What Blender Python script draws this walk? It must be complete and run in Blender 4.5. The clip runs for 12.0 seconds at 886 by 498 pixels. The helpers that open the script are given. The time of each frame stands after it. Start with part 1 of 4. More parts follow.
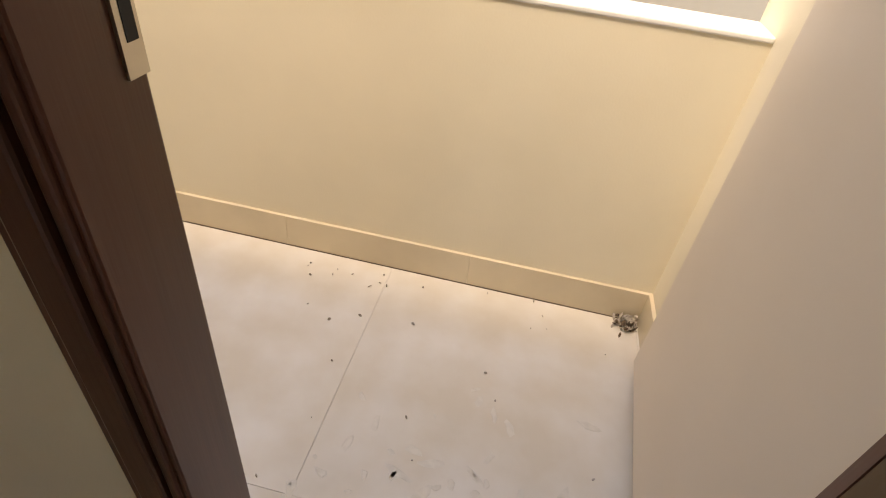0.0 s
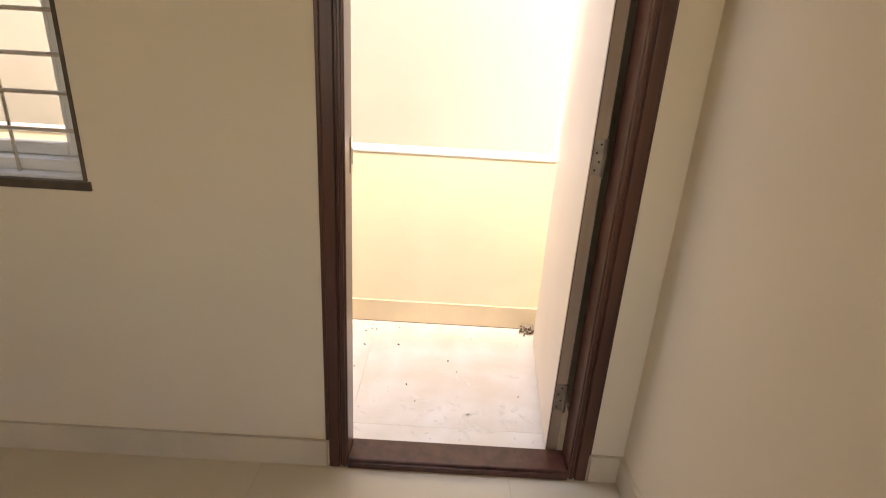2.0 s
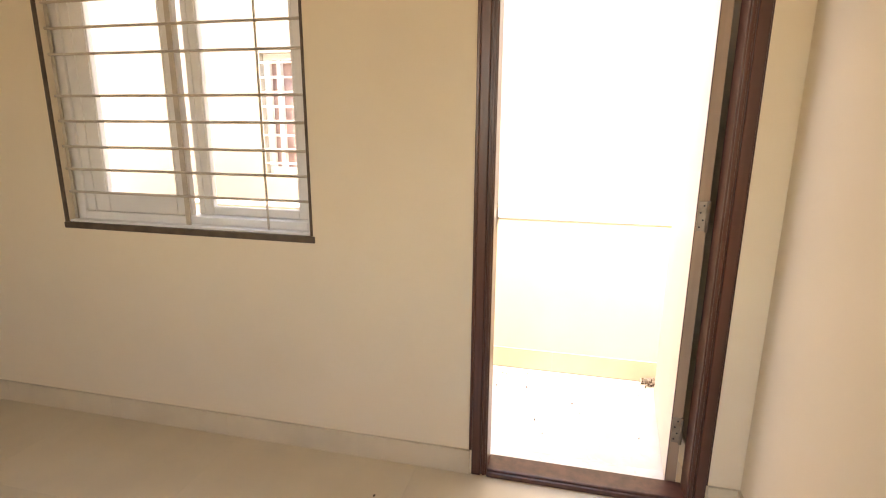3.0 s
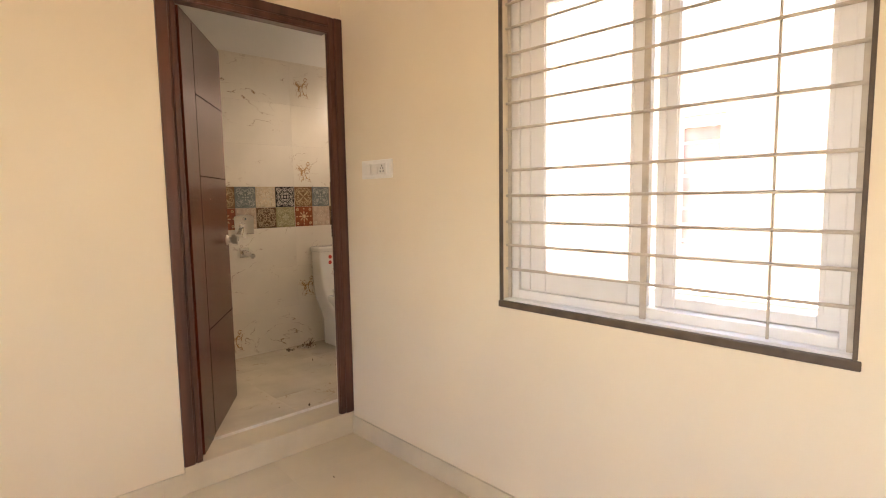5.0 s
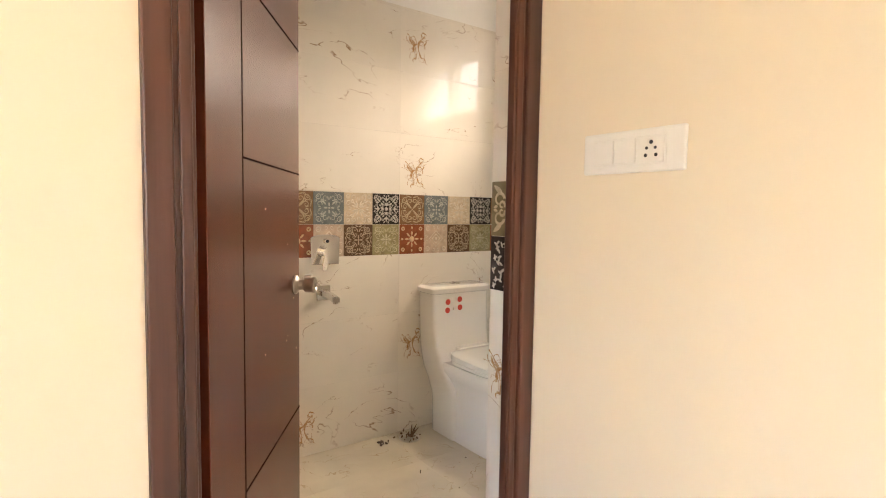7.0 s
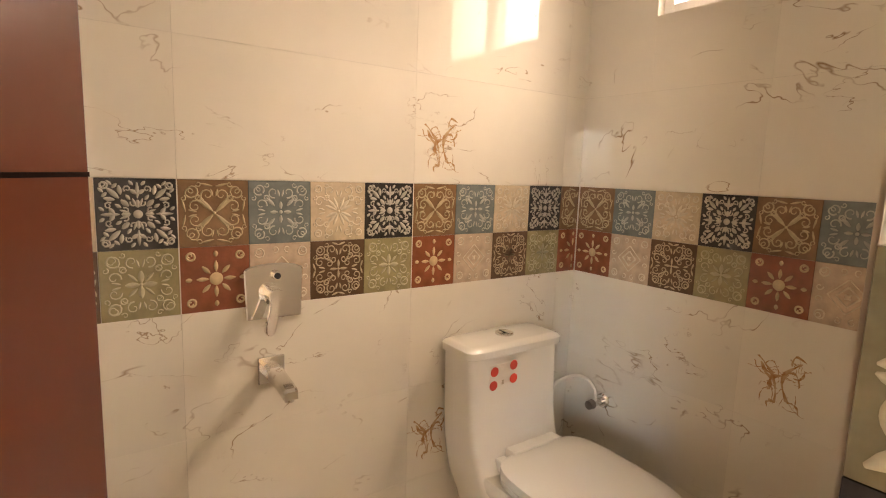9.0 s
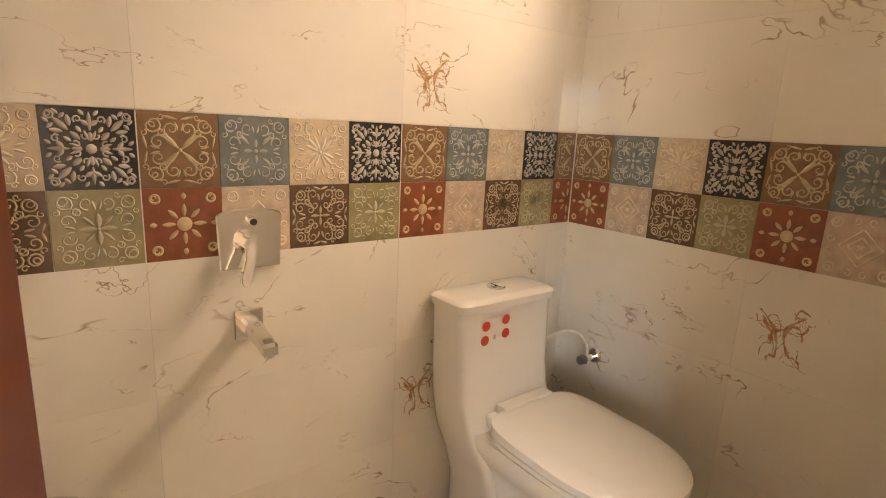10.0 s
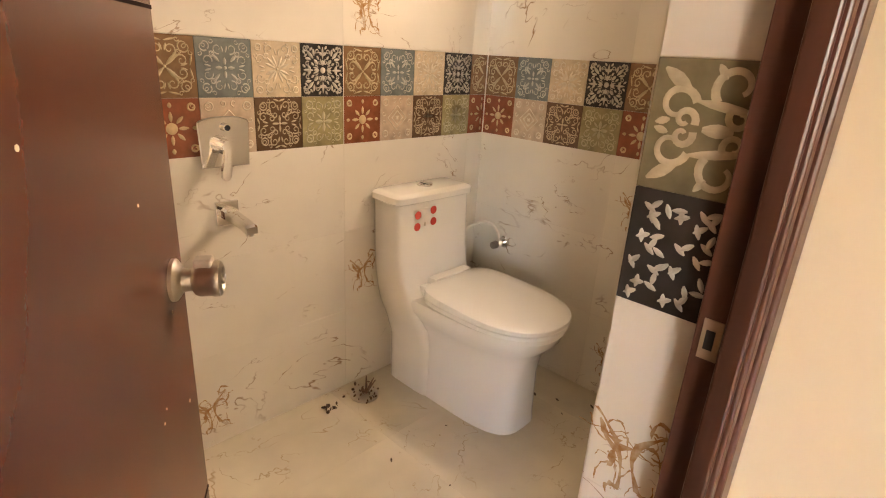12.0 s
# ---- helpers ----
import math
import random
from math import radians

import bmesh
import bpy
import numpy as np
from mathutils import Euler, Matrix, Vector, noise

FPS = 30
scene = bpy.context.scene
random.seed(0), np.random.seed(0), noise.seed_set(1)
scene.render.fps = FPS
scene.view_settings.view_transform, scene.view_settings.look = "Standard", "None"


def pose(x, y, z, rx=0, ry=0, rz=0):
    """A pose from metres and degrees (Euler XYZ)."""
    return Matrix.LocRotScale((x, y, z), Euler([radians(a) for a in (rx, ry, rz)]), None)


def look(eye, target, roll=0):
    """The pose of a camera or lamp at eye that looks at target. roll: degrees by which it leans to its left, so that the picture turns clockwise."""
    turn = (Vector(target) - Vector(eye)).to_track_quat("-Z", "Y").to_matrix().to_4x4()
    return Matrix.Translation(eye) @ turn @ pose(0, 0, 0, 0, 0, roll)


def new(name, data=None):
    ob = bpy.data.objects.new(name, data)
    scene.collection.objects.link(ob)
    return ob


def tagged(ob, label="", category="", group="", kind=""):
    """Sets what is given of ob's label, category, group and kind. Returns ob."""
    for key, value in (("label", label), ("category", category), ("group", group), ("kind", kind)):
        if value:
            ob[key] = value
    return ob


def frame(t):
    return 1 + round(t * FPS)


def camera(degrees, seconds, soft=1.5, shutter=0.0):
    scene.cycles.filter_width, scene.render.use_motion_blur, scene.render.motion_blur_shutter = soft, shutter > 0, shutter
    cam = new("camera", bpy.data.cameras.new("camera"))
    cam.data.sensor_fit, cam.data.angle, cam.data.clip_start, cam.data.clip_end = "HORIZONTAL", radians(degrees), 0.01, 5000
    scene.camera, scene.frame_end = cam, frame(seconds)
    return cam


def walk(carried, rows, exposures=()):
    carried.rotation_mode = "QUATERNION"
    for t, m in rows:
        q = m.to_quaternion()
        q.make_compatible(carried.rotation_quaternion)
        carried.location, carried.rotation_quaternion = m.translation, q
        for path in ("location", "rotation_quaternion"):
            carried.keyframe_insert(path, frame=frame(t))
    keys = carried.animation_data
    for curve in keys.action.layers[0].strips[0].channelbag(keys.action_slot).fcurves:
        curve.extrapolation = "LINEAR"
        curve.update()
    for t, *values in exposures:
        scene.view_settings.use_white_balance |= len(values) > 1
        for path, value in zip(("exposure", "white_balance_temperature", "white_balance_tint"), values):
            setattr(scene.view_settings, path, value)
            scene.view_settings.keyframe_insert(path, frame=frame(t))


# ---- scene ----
cam = camera(79.6, 12.0, soft=1.1)
PATH = [
    (0, (3.208, -0.245, 1.114), (3.009, 1.312, -0.125), 7.7),
    (0.5, (3.211, -0.498, 1.145), (3.135, 1.178, 0.056), 6.3),
    (1, (3.249, -0.819, 1.168), (3.228, 0.960, 0.255), 4.2),
    (1.5, (3.239, -1.084, 1.230), (3.246, 0.736, 0.403), 3.1),
    (2, (3.193, -1.362, 1.294), (3.195, 0.505, 0.579), 3.4),
    (2.5, (3.203, -1.590, 1.290), (3.056, 0.319, 0.716), 2.5),
    (3, (3.182, -1.79, 1.328), (2.724, 0.101, 0.863), 0.4),
    (3.5, (3.111, -1.812, 1.313), (2.343, -0.005, 0.931), -0.5),
    (3.7, (3.033, -1.738, 1.339), (2.124, -0.002, 0.938), -0.5),
    (5.3, (2.289, -1.56, 1.308), (0.782, -0.256, 1.147), -0.7),
    (5.5, (2.142, -1.505, 1.293), (0.607, -0.232, 1.139), -0.5),
    (6, (1.767, -1.372, 1.309), (0.187, -0.153, 1.169), -0.0),
    (6.5, (1.386, -1.175, 1.33), (-0.22, 0.009, 1.195), 0.5),
    (7, (1.002, -1.014, 1.325), (-0.619, 0.149, 1.188), 0.9),
    (7.2, (0.85, -0.967, 1.336), (-0.773, 0.194, 1.196), 1.0),
    (8.8, (-0.011, -0.429, 1.456), (-1.643, 0.697, 1.192), 1.9),
    (9, (-0.071, -0.407, 1.453), (-1.684, 0.739, 1.166), 2.0),
    (9.5, (-0.129, -0.369, 1.433), (-1.718, 0.798, 1.099), 2.2),
    (10, (-0.165, -0.371, 1.407), (-1.709, 0.822, 0.969), 2.8),
    (10.5, (-0.173, -0.396, 1.371), (-1.664, 0.803, 0.788), 3.2),
    (11, (-0.145, -0.448, 1.340), (-1.570, 0.744, 0.598), 3.4),
    (11.5, (-0.045, -0.525, 1.367), (-1.428, 0.696, 0.593), 3.4),
    (12, (0.103, -0.653, 1.402), (-1.185, 0.717, 0.721), 3.4),
]
walk(cam, [(t, look(e, g, r)) for t, e, g, r in PATH],
     exposures=((0, 2.25, 8500, 16), (0.5, 2.35, 8400, 16), (1.5, 2.9, 8300, 20), (2.1, 3.5, 8400, 20), (2.5, 4.25, 8200, 17), (3.5, 4.05, 8800, 25), (5.3, 5.15, 7400, 22), (6.5, 5.45, 7000, 20), (7.2, 5.85, 6900, 18), (8.8, 5.68, 7800, 24), (12, 5.85, 8200, 25)))


# ---- world, sun, exposure ----
world = bpy.data.worlds.new("sky")
scene.world = world
world.use_nodes = True
wt = world.node_tree
sky = wt.nodes.new("ShaderNodeTexSky")
sky.sky_type = 'NISHITA'
sky.sun_disc = False
sky.sun_elevation = radians(66.6)
sky.sun_rotation = radians(220.6)
wt.links.new(sky.outputs[0], wt.nodes["Background"].inputs[0])
wt.nodes["Background"].inputs[1].default_value = 0.15
sun = new("sun", bpy.data.lights.new("sun", 'SUN'))
sun.data.energy = 1.3
sun.data.angle = radians(12)
sun.data.color = (1.0, 0.95, 0.87)
sun.matrix_world = look((-2.4, -2.8, 8.35), (0, 0, 0))
# daylight in the opening of the bathroom ventilator
vent_light = new("ventilator_light", bpy.data.lights.new("ventilator_light", 'AREA'))
vent_light.data.shape, vent_light.data.size, vent_light.data.size_y, vent_light.data.energy = 'RECTANGLE', 0.62, 0.36, 0.26
vent_light.data.color = (1.0, 0.90, 0.75)
vent_light.matrix_world = look((-0.805, 1.30, 2.18), (-0.805, 0, 0.75))
vent_light.data.spread = radians(110)

# fill lamp added in the unseen south wall to brighten the room
back_light = new("south_fill_light", bpy.data.lights.new("south_fill_light", 'AREA'))
back_light.data.shape, back_light.data.size, back_light.data.size_y, back_light.data.energy = 'RECTANGLE', 0.96, 1.26, 0.255
back_light.data.color = (1.0, 0.87, 0.69)
back_light.matrix_world = look((2.8, -4.05, 1.55), (2.8, 0, 1.55))

# ---- helpers ----
def thing(name, loc=(0, 0, 0), rz=0, label="", category="", group="", kind=""):
    ob = new(name)
    ob.matrix_world = pose(*loc, 0, 0, rz)
    return tagged(ob, label, category, group, kind)


def finish(bm, name, mat, smooth=False):
    me = bpy.data.meshes.new(name)
    bmesh.ops.recalc_face_normals(bm, faces=bm.faces)
    bm.to_mesh(me)
    bm.free()
    me.materials.append(mat)
    if smooth:
        for p in me.polygons:
            p.use_smooth = True
        me.set_sharp_from_angle(angle=radians(40))
    return me


def part(name, bm, mat, parent=None, label="", smooth=False, kind=""):
    ob = new(name, finish(bm, name, mat, smooth))
    ob.parent = parent
    return tagged(ob, label, kind=kind)


def box(bm, x0, y0, z0, x1, y1, z1, bevel=0.0, seg=2):
    r = bmesh.ops.create_cube(bm, size=1)
    vs = r["verts"]
    for v in vs:
        v.co = Vector(((x0 + x1) / 2 + v.co.x * (x1 - x0), (y0 + y1) / 2 + v.co.y * (y1 - y0), (z0 + z1) / 2 + v.co.z * (z1 - z0)))
    if bevel:
        es = list({e for v in vs for e in v.link_edges})
        bmesh.ops.bevel(bm, geom=es, offset=bevel, segments=seg, affect='EDGES', profile=0.5)
    return bm


def boxes(*bs, bevel=0.0):
    bm = bmesh.new()
    for b in bs:
        box(bm, *b, bevel=bevel)
    return bm


def tube(bm, pts, r, n=10, cap=True):
    """A round tube along points; r is one radius or one per point."""
    pts = [Vector(p) for p in pts]
    rings = []
    for i, p in enumerate(pts):
        d = (pts[min(i + 1, len(pts) - 1)] - pts[max(i - 1, 0)]).normalized()
        a = d.orthogonal().normalized() if abs(d.z) > 0.95 else d.cross(Vector((0, 0, 1))).normalized()
        b = d.cross(a)
        rr = r[i] if isinstance(r, (list, tuple)) else r
        rings.append([bm.verts.new(p + a * rr * math.cos(2 * math.pi * k / n) + b * rr * math.sin(2 * math.pi * k / n)) for k in range(n)])
    for u, v in zip(rings, rings[1:]):
        for k in range(n):
            bm.faces.new((u[k], u[(k + 1) % n], v[(k + 1) % n], v[k]))
    if cap:
        bm.faces.new(rings[0])
        bm.faces.new(rings[-1])
    return bm


def loft(bm, rings, cap=True):
    vs = [[bm.verts.new(p) for p in ring] for ring in rings]
    n = len(vs[0])
    for u, v in zip(vs, vs[1:]):
        for k in range(n):
            bm.faces.new((u[k], u[(k + 1) % n], v[(k + 1) % n], v[k]))
    if cap:
        bm.faces.new(vs[0])
        bm.faces.new(vs[-1])
    return bm


def oval(z, x0, x1, hw, power=2.6, n=40, back=None):
    """A closed outline from x0 to x1; round to the front, squarer (power back) behind."""
    cx, a = (x0 + x1) / 2, (x1 - x0) / 2
    out = []
    for k in range(n):
        t = 2 * math.pi * k / n
        c, s = math.cos(t), math.sin(t)
        e = 2 / (back if back and c < 0 else power)
        out.append((cx + a * math.copysign(abs(c) ** e, c), hw * math.copysign(abs(s) ** e, s), z))
    return out


# ---- materials ----
def material(name, color, rough=0.5, metal=0.0, vary=0.06, scale=6.0, grain=60.0, bump=0.05, spec=0.5, color2=None, rand=0.0, coat=0.0):
    m = bpy.data.materials.new(name)
    m.use_nodes = True
    nt = m.node_tree
    N, L = nt.nodes, nt.links
    bs = N["Principled BSDF"]
    bs.inputs["Roughness"].default_value = rough
    bs.inputs["Metallic"].default_value = metal
    bs.inputs["Specular IOR Level"].default_value = spec
    bs.inputs["Coat Weight"].default_value = coat
    bs.inputs["Coat Roughness"].default_value = 0.06
    tc = N.new("ShaderNodeTexCoord")
    big = N.new("ShaderNodeTexNoise")
    big.inputs["Scale"].default_value = scale
    big.inputs["Detail"].default_value = 4
    L.new(tc.outputs["Object"], big.inputs["Vector"])
    fine = N.new("ShaderNodeTexNoise")
    fine.inputs["Scale"].default_value = grain
    fine.inputs["Detail"].default_value = 3
    L.new(tc.outputs["Object"], fine.inputs["Vector"])
    mix = N.new("ShaderNodeMix")
    mix.data_type = 'RGBA'
    c2 = color2 or tuple(c * (1 - 3 * vary) for c in color)
    mix.inputs[6].default_value = (*color, 1)
    mix.inputs[7].default_value = (*c2, 1)
    ramp = N.new("ShaderNodeMapRange")
    ramp.inputs[1].default_value, ramp.inputs[2].default_value = 0.38, 0.72
    L.new(big.outputs[0], ramp.inputs[0])
    L.new(ramp.outputs[0], mix.inputs[0])
    out = mix.outputs[2]
    if rand:
        info = N.new("ShaderNodeObjectInfo")
        hsv = N.new("ShaderNodeHueSaturation")
        mr = N.new("ShaderNodeMapRange")
        mr.inputs[3].default_value, mr.inputs[4].default_value = 1 - rand, 1 + rand
        L.new(info.outputs["Random"], mr.inputs[0])
        L.new(mr.outputs[0], hsv.inputs["Value"])
        L.new(out, hsv.inputs["Color"])
        out = hsv.outputs[0]
    L.new(out, bs.inputs["Base Color"])
    rr = N.new("ShaderNodeMapRange")
    rr.inputs[3].default_value, rr.inputs[4].default_value = max(rough * 0.85, 0.02), min(rough * 1.2, 1)
    L.new(big.outputs[0], rr.inputs[0])
    L.new(rr.outputs[0], bs.inputs["Roughness"])
    if bump:
        bp = N.new("ShaderNodeBump")
        bp.inputs["Strength"].default_value = bump
        bp.inputs["Distance"].default_value = 0.004
        add = N.new("ShaderNodeMath")
        add.operation = 'ADD'
        L.new(big.outputs[0], add.inputs[0])
        L.new(fine.outputs[0], add.inputs[1])
        L.new(add.outputs[0], bp.inputs["Height"])
        L.new(bp.outputs[0], bs.inputs["Normal"])
    return m


def wood(name, dark, light, rough=0.35):
    """Stained timber with long upright grain."""
    m = material(name, light, rough, vary=0.05, scale=3, grain=90, bump=0.06, color2=dark)
    nt = m.node_tree
    mp = nt.nodes.new("ShaderNodeMapping")
    mp.inputs["Scale"].default_value = (22, 22, 0.9)
    tc = next(n for n in nt.nodes if n.type == 'TEX_COORD')
    nt.links.new(tc.outputs["Object"], mp.inputs["Vector"])
    for n in nt.nodes:
        if n.type == 'TEX_NOISE':
            nt.links.new(mp.outputs[0], n.inputs["Vector"])
    big = [n for n in nt.nodes if n.type == 'TEX_NOISE']
    big[0].inputs["Scale"].default_value = 1.0
    big[1].inputs["Scale"].default_value = 9.0
    return m


def marble(name, base, vein, rough=0.02, seed=0.0, vary=0.03):
    """Glazed marble-look tile: pale ground, faint clouds, sparse thin broken brown veins."""
    m = material(name, base, rough, vary=vary, scale=2.5, grain=20, bump=0.002, coat=0.3)
    nt = m.node_tree
    N, L = nt.nodes, nt.links
    bs = N["Principled BSDF"]
    geo = N.new("ShaderNodeNewGeometry")
    bs.inputs["Coat Roughness"].default_value = 0.015
    mp = N.new("ShaderNodeMapping")
    mp.inputs["Location"].default_value = (seed, seed * 1.7, seed * 0.6)
    mp.inputs["Rotation"].default_value = (radians(38), radians(33), 0)
    mp.inputs["Scale"].default_value = (1.0, 1.0, 1.8)
    L.new(geo.outputs["Position"], mp.inputs["Vector"])

    def line(scale, width, detail):
        n = N.new("ShaderNodeTexNoise")
        n.inputs["Scale"].default_value = scale
        n.inputs["Detail"].default_value = detail
        n.inputs["Roughness"].default_value = 0.56
        n.inputs["Distortion"].default_value = 0.5
        L.new(mp.outputs[0], n.inputs["Vector"])
        s = N.new("ShaderNodeMath")
        s.operation = 'SUBTRACT'
        s.inputs[1].default_value = 0.5
        L.new(n.outputs[0], s.inputs[0])
        a = N.new("ShaderNodeMath")
        a.operation = 'ABSOLUTE'
        L.new(s.outputs[0], a.inputs[0])
        r = N.new("ShaderNodeMapRange")
        r.inputs[1].default_value, r.inputs[2].default_value = 0.0, width
        r.inputs[3].default_value, r.inputs[4].default_value = 1.0, 0.0
        L.new(a.outputs[0], r.inputs[0])
        return r.outputs[0]

    def mask(scale, lo, hi, off):
        n = N.new("ShaderNodeTexNoise")
        n.inputs["Scale"].default_value = scale
        n.inputs["Detail"].default_value = 2
        m2 = N.new("ShaderNodeMapping")
        m2.inputs["Location"].default_value = (off, off, off)
        L.new(geo.outputs["Position"], m2.inputs["Vector"])
        L.new(m2.outputs[0], n.inputs["Vector"])
        r = N.new("ShaderNodeMapRange")
        r.inputs[1].default_value, r.inputs[2].default_value = lo, hi
        L.new(n.outputs[0], r.inputs[0])
        return r.outputs[0]

    def mul(a, b):
        n = N.new("ShaderNodeMath")
        n.operation = 'MULTIPLY'
        L.new(a, n.inputs[0])
        L.new(b, n.inputs[1])
        return n.outputs[0]

    v1 = mul(mul(line(1.4, 0.0042, 5), mask(3.4, 0.50, 0.60, seed + 3)), mask(11, 0.40, 0.52, 9))
    v2 = mul(mul(line(2.6, 0.0042, 5), mask(4.0, 0.52, 0.62, seed + 23)), mask(14, 0.42, 0.54, 5))
    mx = N.new("ShaderNodeMath")
    mx.operation = 'MAXIMUM'
    L.new(v1, mx.inputs[0])
    L.new(v2, mx.inputs[1])
    old = bs.inputs["Base Color"].links[0].from_socket
    mix = N.new("ShaderNodeMix")
    mix.data_type = 'RGBA'
    mix.inputs[7].default_value = (*vein, 1)
    L.new(mx.outputs[0], mix.inputs[0])
    L.new(old, mix.inputs[6])
    L.new(mix.outputs[2], bs.inputs["Base Color"])
    return m


def glass(name):
    m = bpy.data.materials.new(name)
    m.use_nodes = True
    bs = m.node_tree.nodes["Principled BSDF"]
    bs.inputs["Base Color"].default_value = (0.97, 0.99, 0.98, 1)
    bs.inputs["Roughness"].default_value = 0.0
    bs.inputs["Transmission Weight"].default_value = 1.0
    bs.inputs["IOR"].default_value = 1.03
    return m


PAINT = material("cream_wall_paint", (0.80, 0.685, 0.505), 0.62, vary=0.018, scale=1.6, grain=220, bump=0.06)
PAINT_OUT = material("cream_outside_paint", (0.78, 0.70, 0.535), 0.75, vary=0.03, scale=2.2, grain=160, bump=0.12)
WHITE = material("white_ceiling_paint", (0.82, 0.80, 0.75), 0.8, vary=0.02, scale=2, grain=200, bump=0.05)
# whiter than the parapet: the sunlit brightness of its top put into colour
COPING = material("sunlit_coping_white", (0.83, 0.81, 0.77), 0.7, vary=0.05, scale=9, grain=150, bump=0.1)
FLOOR = material("cream_vitrified_tile", (0.72, 0.62, 0.45), 0.16, vary=0.03, scale=3, grain=35, bump=0.012, rand=0.015, coat=0.2)
BALC = material("dusty_pale_tile", (0.70, 0.63, 0.52), 0.42, scale=5, grain=40, bump=0.03, rand=0.02, color2=(0.80, 0.76, 0.69))
SKIRT = material("cream_skirting_tile", (0.67, 0.57, 0.41), 0.3, vary=0.05, scale=4, grain=60, bump=0.02, rand=0.02)
GROUT = material("grey_beige_grout", (0.56, 0.48, 0.36), 0.9, vary=0.08, scale=20, grain=200, bump=0.1)
GROUT_W = material("pale_grout", (0.80, 0.74, 0.65), 0.8, vary=0.05, scale=20, grain=200, bump=0.05)
FRAME = wood("dark_red_brown_timber", (0.045, 0.017, 0.011), (0.11, 0.041, 0.026), 0.3)
LEAF = material("red_brown_veneer", (0.105, 0.027, 0.013), 0.24, vary=0.05, scale=2.5, grain=70, bump=0.015)
GROOVE = material("dark_groove", (0.015, 0.007, 0.005), 0.95, bump=0, spec=0.05)
EDGE = wood("pale_brown_door_edge", (0.34, 0.235, 0.16), (0.44, 0.32, 0.225), 0.5)
LEAF_OUT = material("pinkish_cream_laminate", (0.76, 0.66, 0.54), 0.5, vary=0.02, scale=2, grain=90, bump=0.03)
STEEL = material("brushed_steel", (0.62, 0.57, 0.50), 0.28, 1.0, vary=0.05, scale=12, grain=160, bump=0.03)
AGED = material("aged_steel", (0.34, 0.29, 0.24), 0.42, 0.9, vary=0.1, scale=30, grain=160, bump=0.05)
CHROME = material("polished_chrome", (0.78, 0.76, 0.73), 0.06, 1.0, vary=0.01, scale=8, grain=60, bump=0.004)
UPVC = material("white_window_plastic", (0.80, 0.78, 0.74), 0.35, vary=0.02, scale=5, grain=120, bump=0.01)
GRILLE = material("cream_painted_iron", (0.55, 0.48, 0.38), 0.5, vary=0.08, scale=18, grain=140, bump=0.06)
BORDER = material("dark_brown_stained_border", (0.11, 0.075, 0.048), 0.6, vary=0.15, scale=14, grain=120, bump=0.15)
GLASS = glass("clear_window_glass")
PLASTIC = material("white_switch_plastic", (0.80, 0.76, 0.68), 0.3, vary=0.01, scale=6, grain=90, bump=0.005)
DARK = material("black_holes", (0.02, 0.02, 0.02), 0.7, bump=0)
CERAMIC = material("white_glazed_ceramic", (0.80, 0.76, 0.68), 0.07, vary=0.01, scale=3, grain=40, bump=0.004, coat=0.5)
SEAT = material("white_seat_plastic", (0.80, 0.77, 0.70), 0.22, vary=0.01, scale=3, grain=40, bump=0.004)
RED = material("red_sticker_print", (0.62, 0.06, 0.035), 0.4, vary=0.05, bump=0)
PAPER = material("pale_sticker_film", (0.78, 0.70, 0.60), 0.35, vary=0.05, scale=30, bump=0)
MARBLE = marble("pale_marble_tile", (0.80, 0.74, 0.64), (0.30, 0.17, 0.08))
BFLOOR = marble("pale_floor_tile", (0.70, 0.62, 0.48), (0.42, 0.31, 0.19), 0.22, 4.3, 0.09)
GOLD = material("gold_brown_print", (0.40, 0.20, 0.075), 0.25, vary=0.12, scale=60, grain=200, bump=0, color2=(0.62, 0.47, 0.30))
DIRT = material("dark_dirt", (0.12, 0.08, 0.05), 0.95, vary=0.2, scale=80, bump=0.2)
RUST = material("rusty_brown_dirt", (0.20, 0.115, 0.065), 0.9, vary=0.2, scale=60, bump=0.2)
SHARD = material("pale_rubble", (0.50, 0.44, 0.37), 0.9, vary=0.2, scale=60, bump=0.2)
SMEAR = material("dried_plaster", (0.77, 0.72, 0.63), 0.8, vary=0.04, scale=40, grain=200, bump=0.1)
NEIGH = material("pale_plaster", (0.36, 0.325, 0.265), 0.85, vary=0.04, scale=0.9, grain=40, bump=0.1)
EARTH = material("dusty_ground", (0.36, 0.31, 0.24), 0.95, vary=0.1, scale=0.7, grain=12, bump=0.2)
SHUTTER = material("red_brown_shutter", (0.50, 0.35, 0.31), 0.6, vary=0.08, bump=0.05)
HOSE = material("white_hose", (0.74, 0.68, 0.58), 0.35, vary=0.02, bump=0)

# ---- the large structure ----
RX, RS, RH = 3.81, -4.0, 2.85            # room: east wall, south wall, ceiling
BW, BN, BS, BE = -1.405, 1.155, -1.15, -0.185   # bathroom faces
BF, BT = 0.14, 2.375                     # bathroom floor, top of tiling
T = 0.14


def setting(name, bm, mat, label, category="wall"):
    return tagged(new(name, finish(bm, name, mat)), label, category, kind="structure")


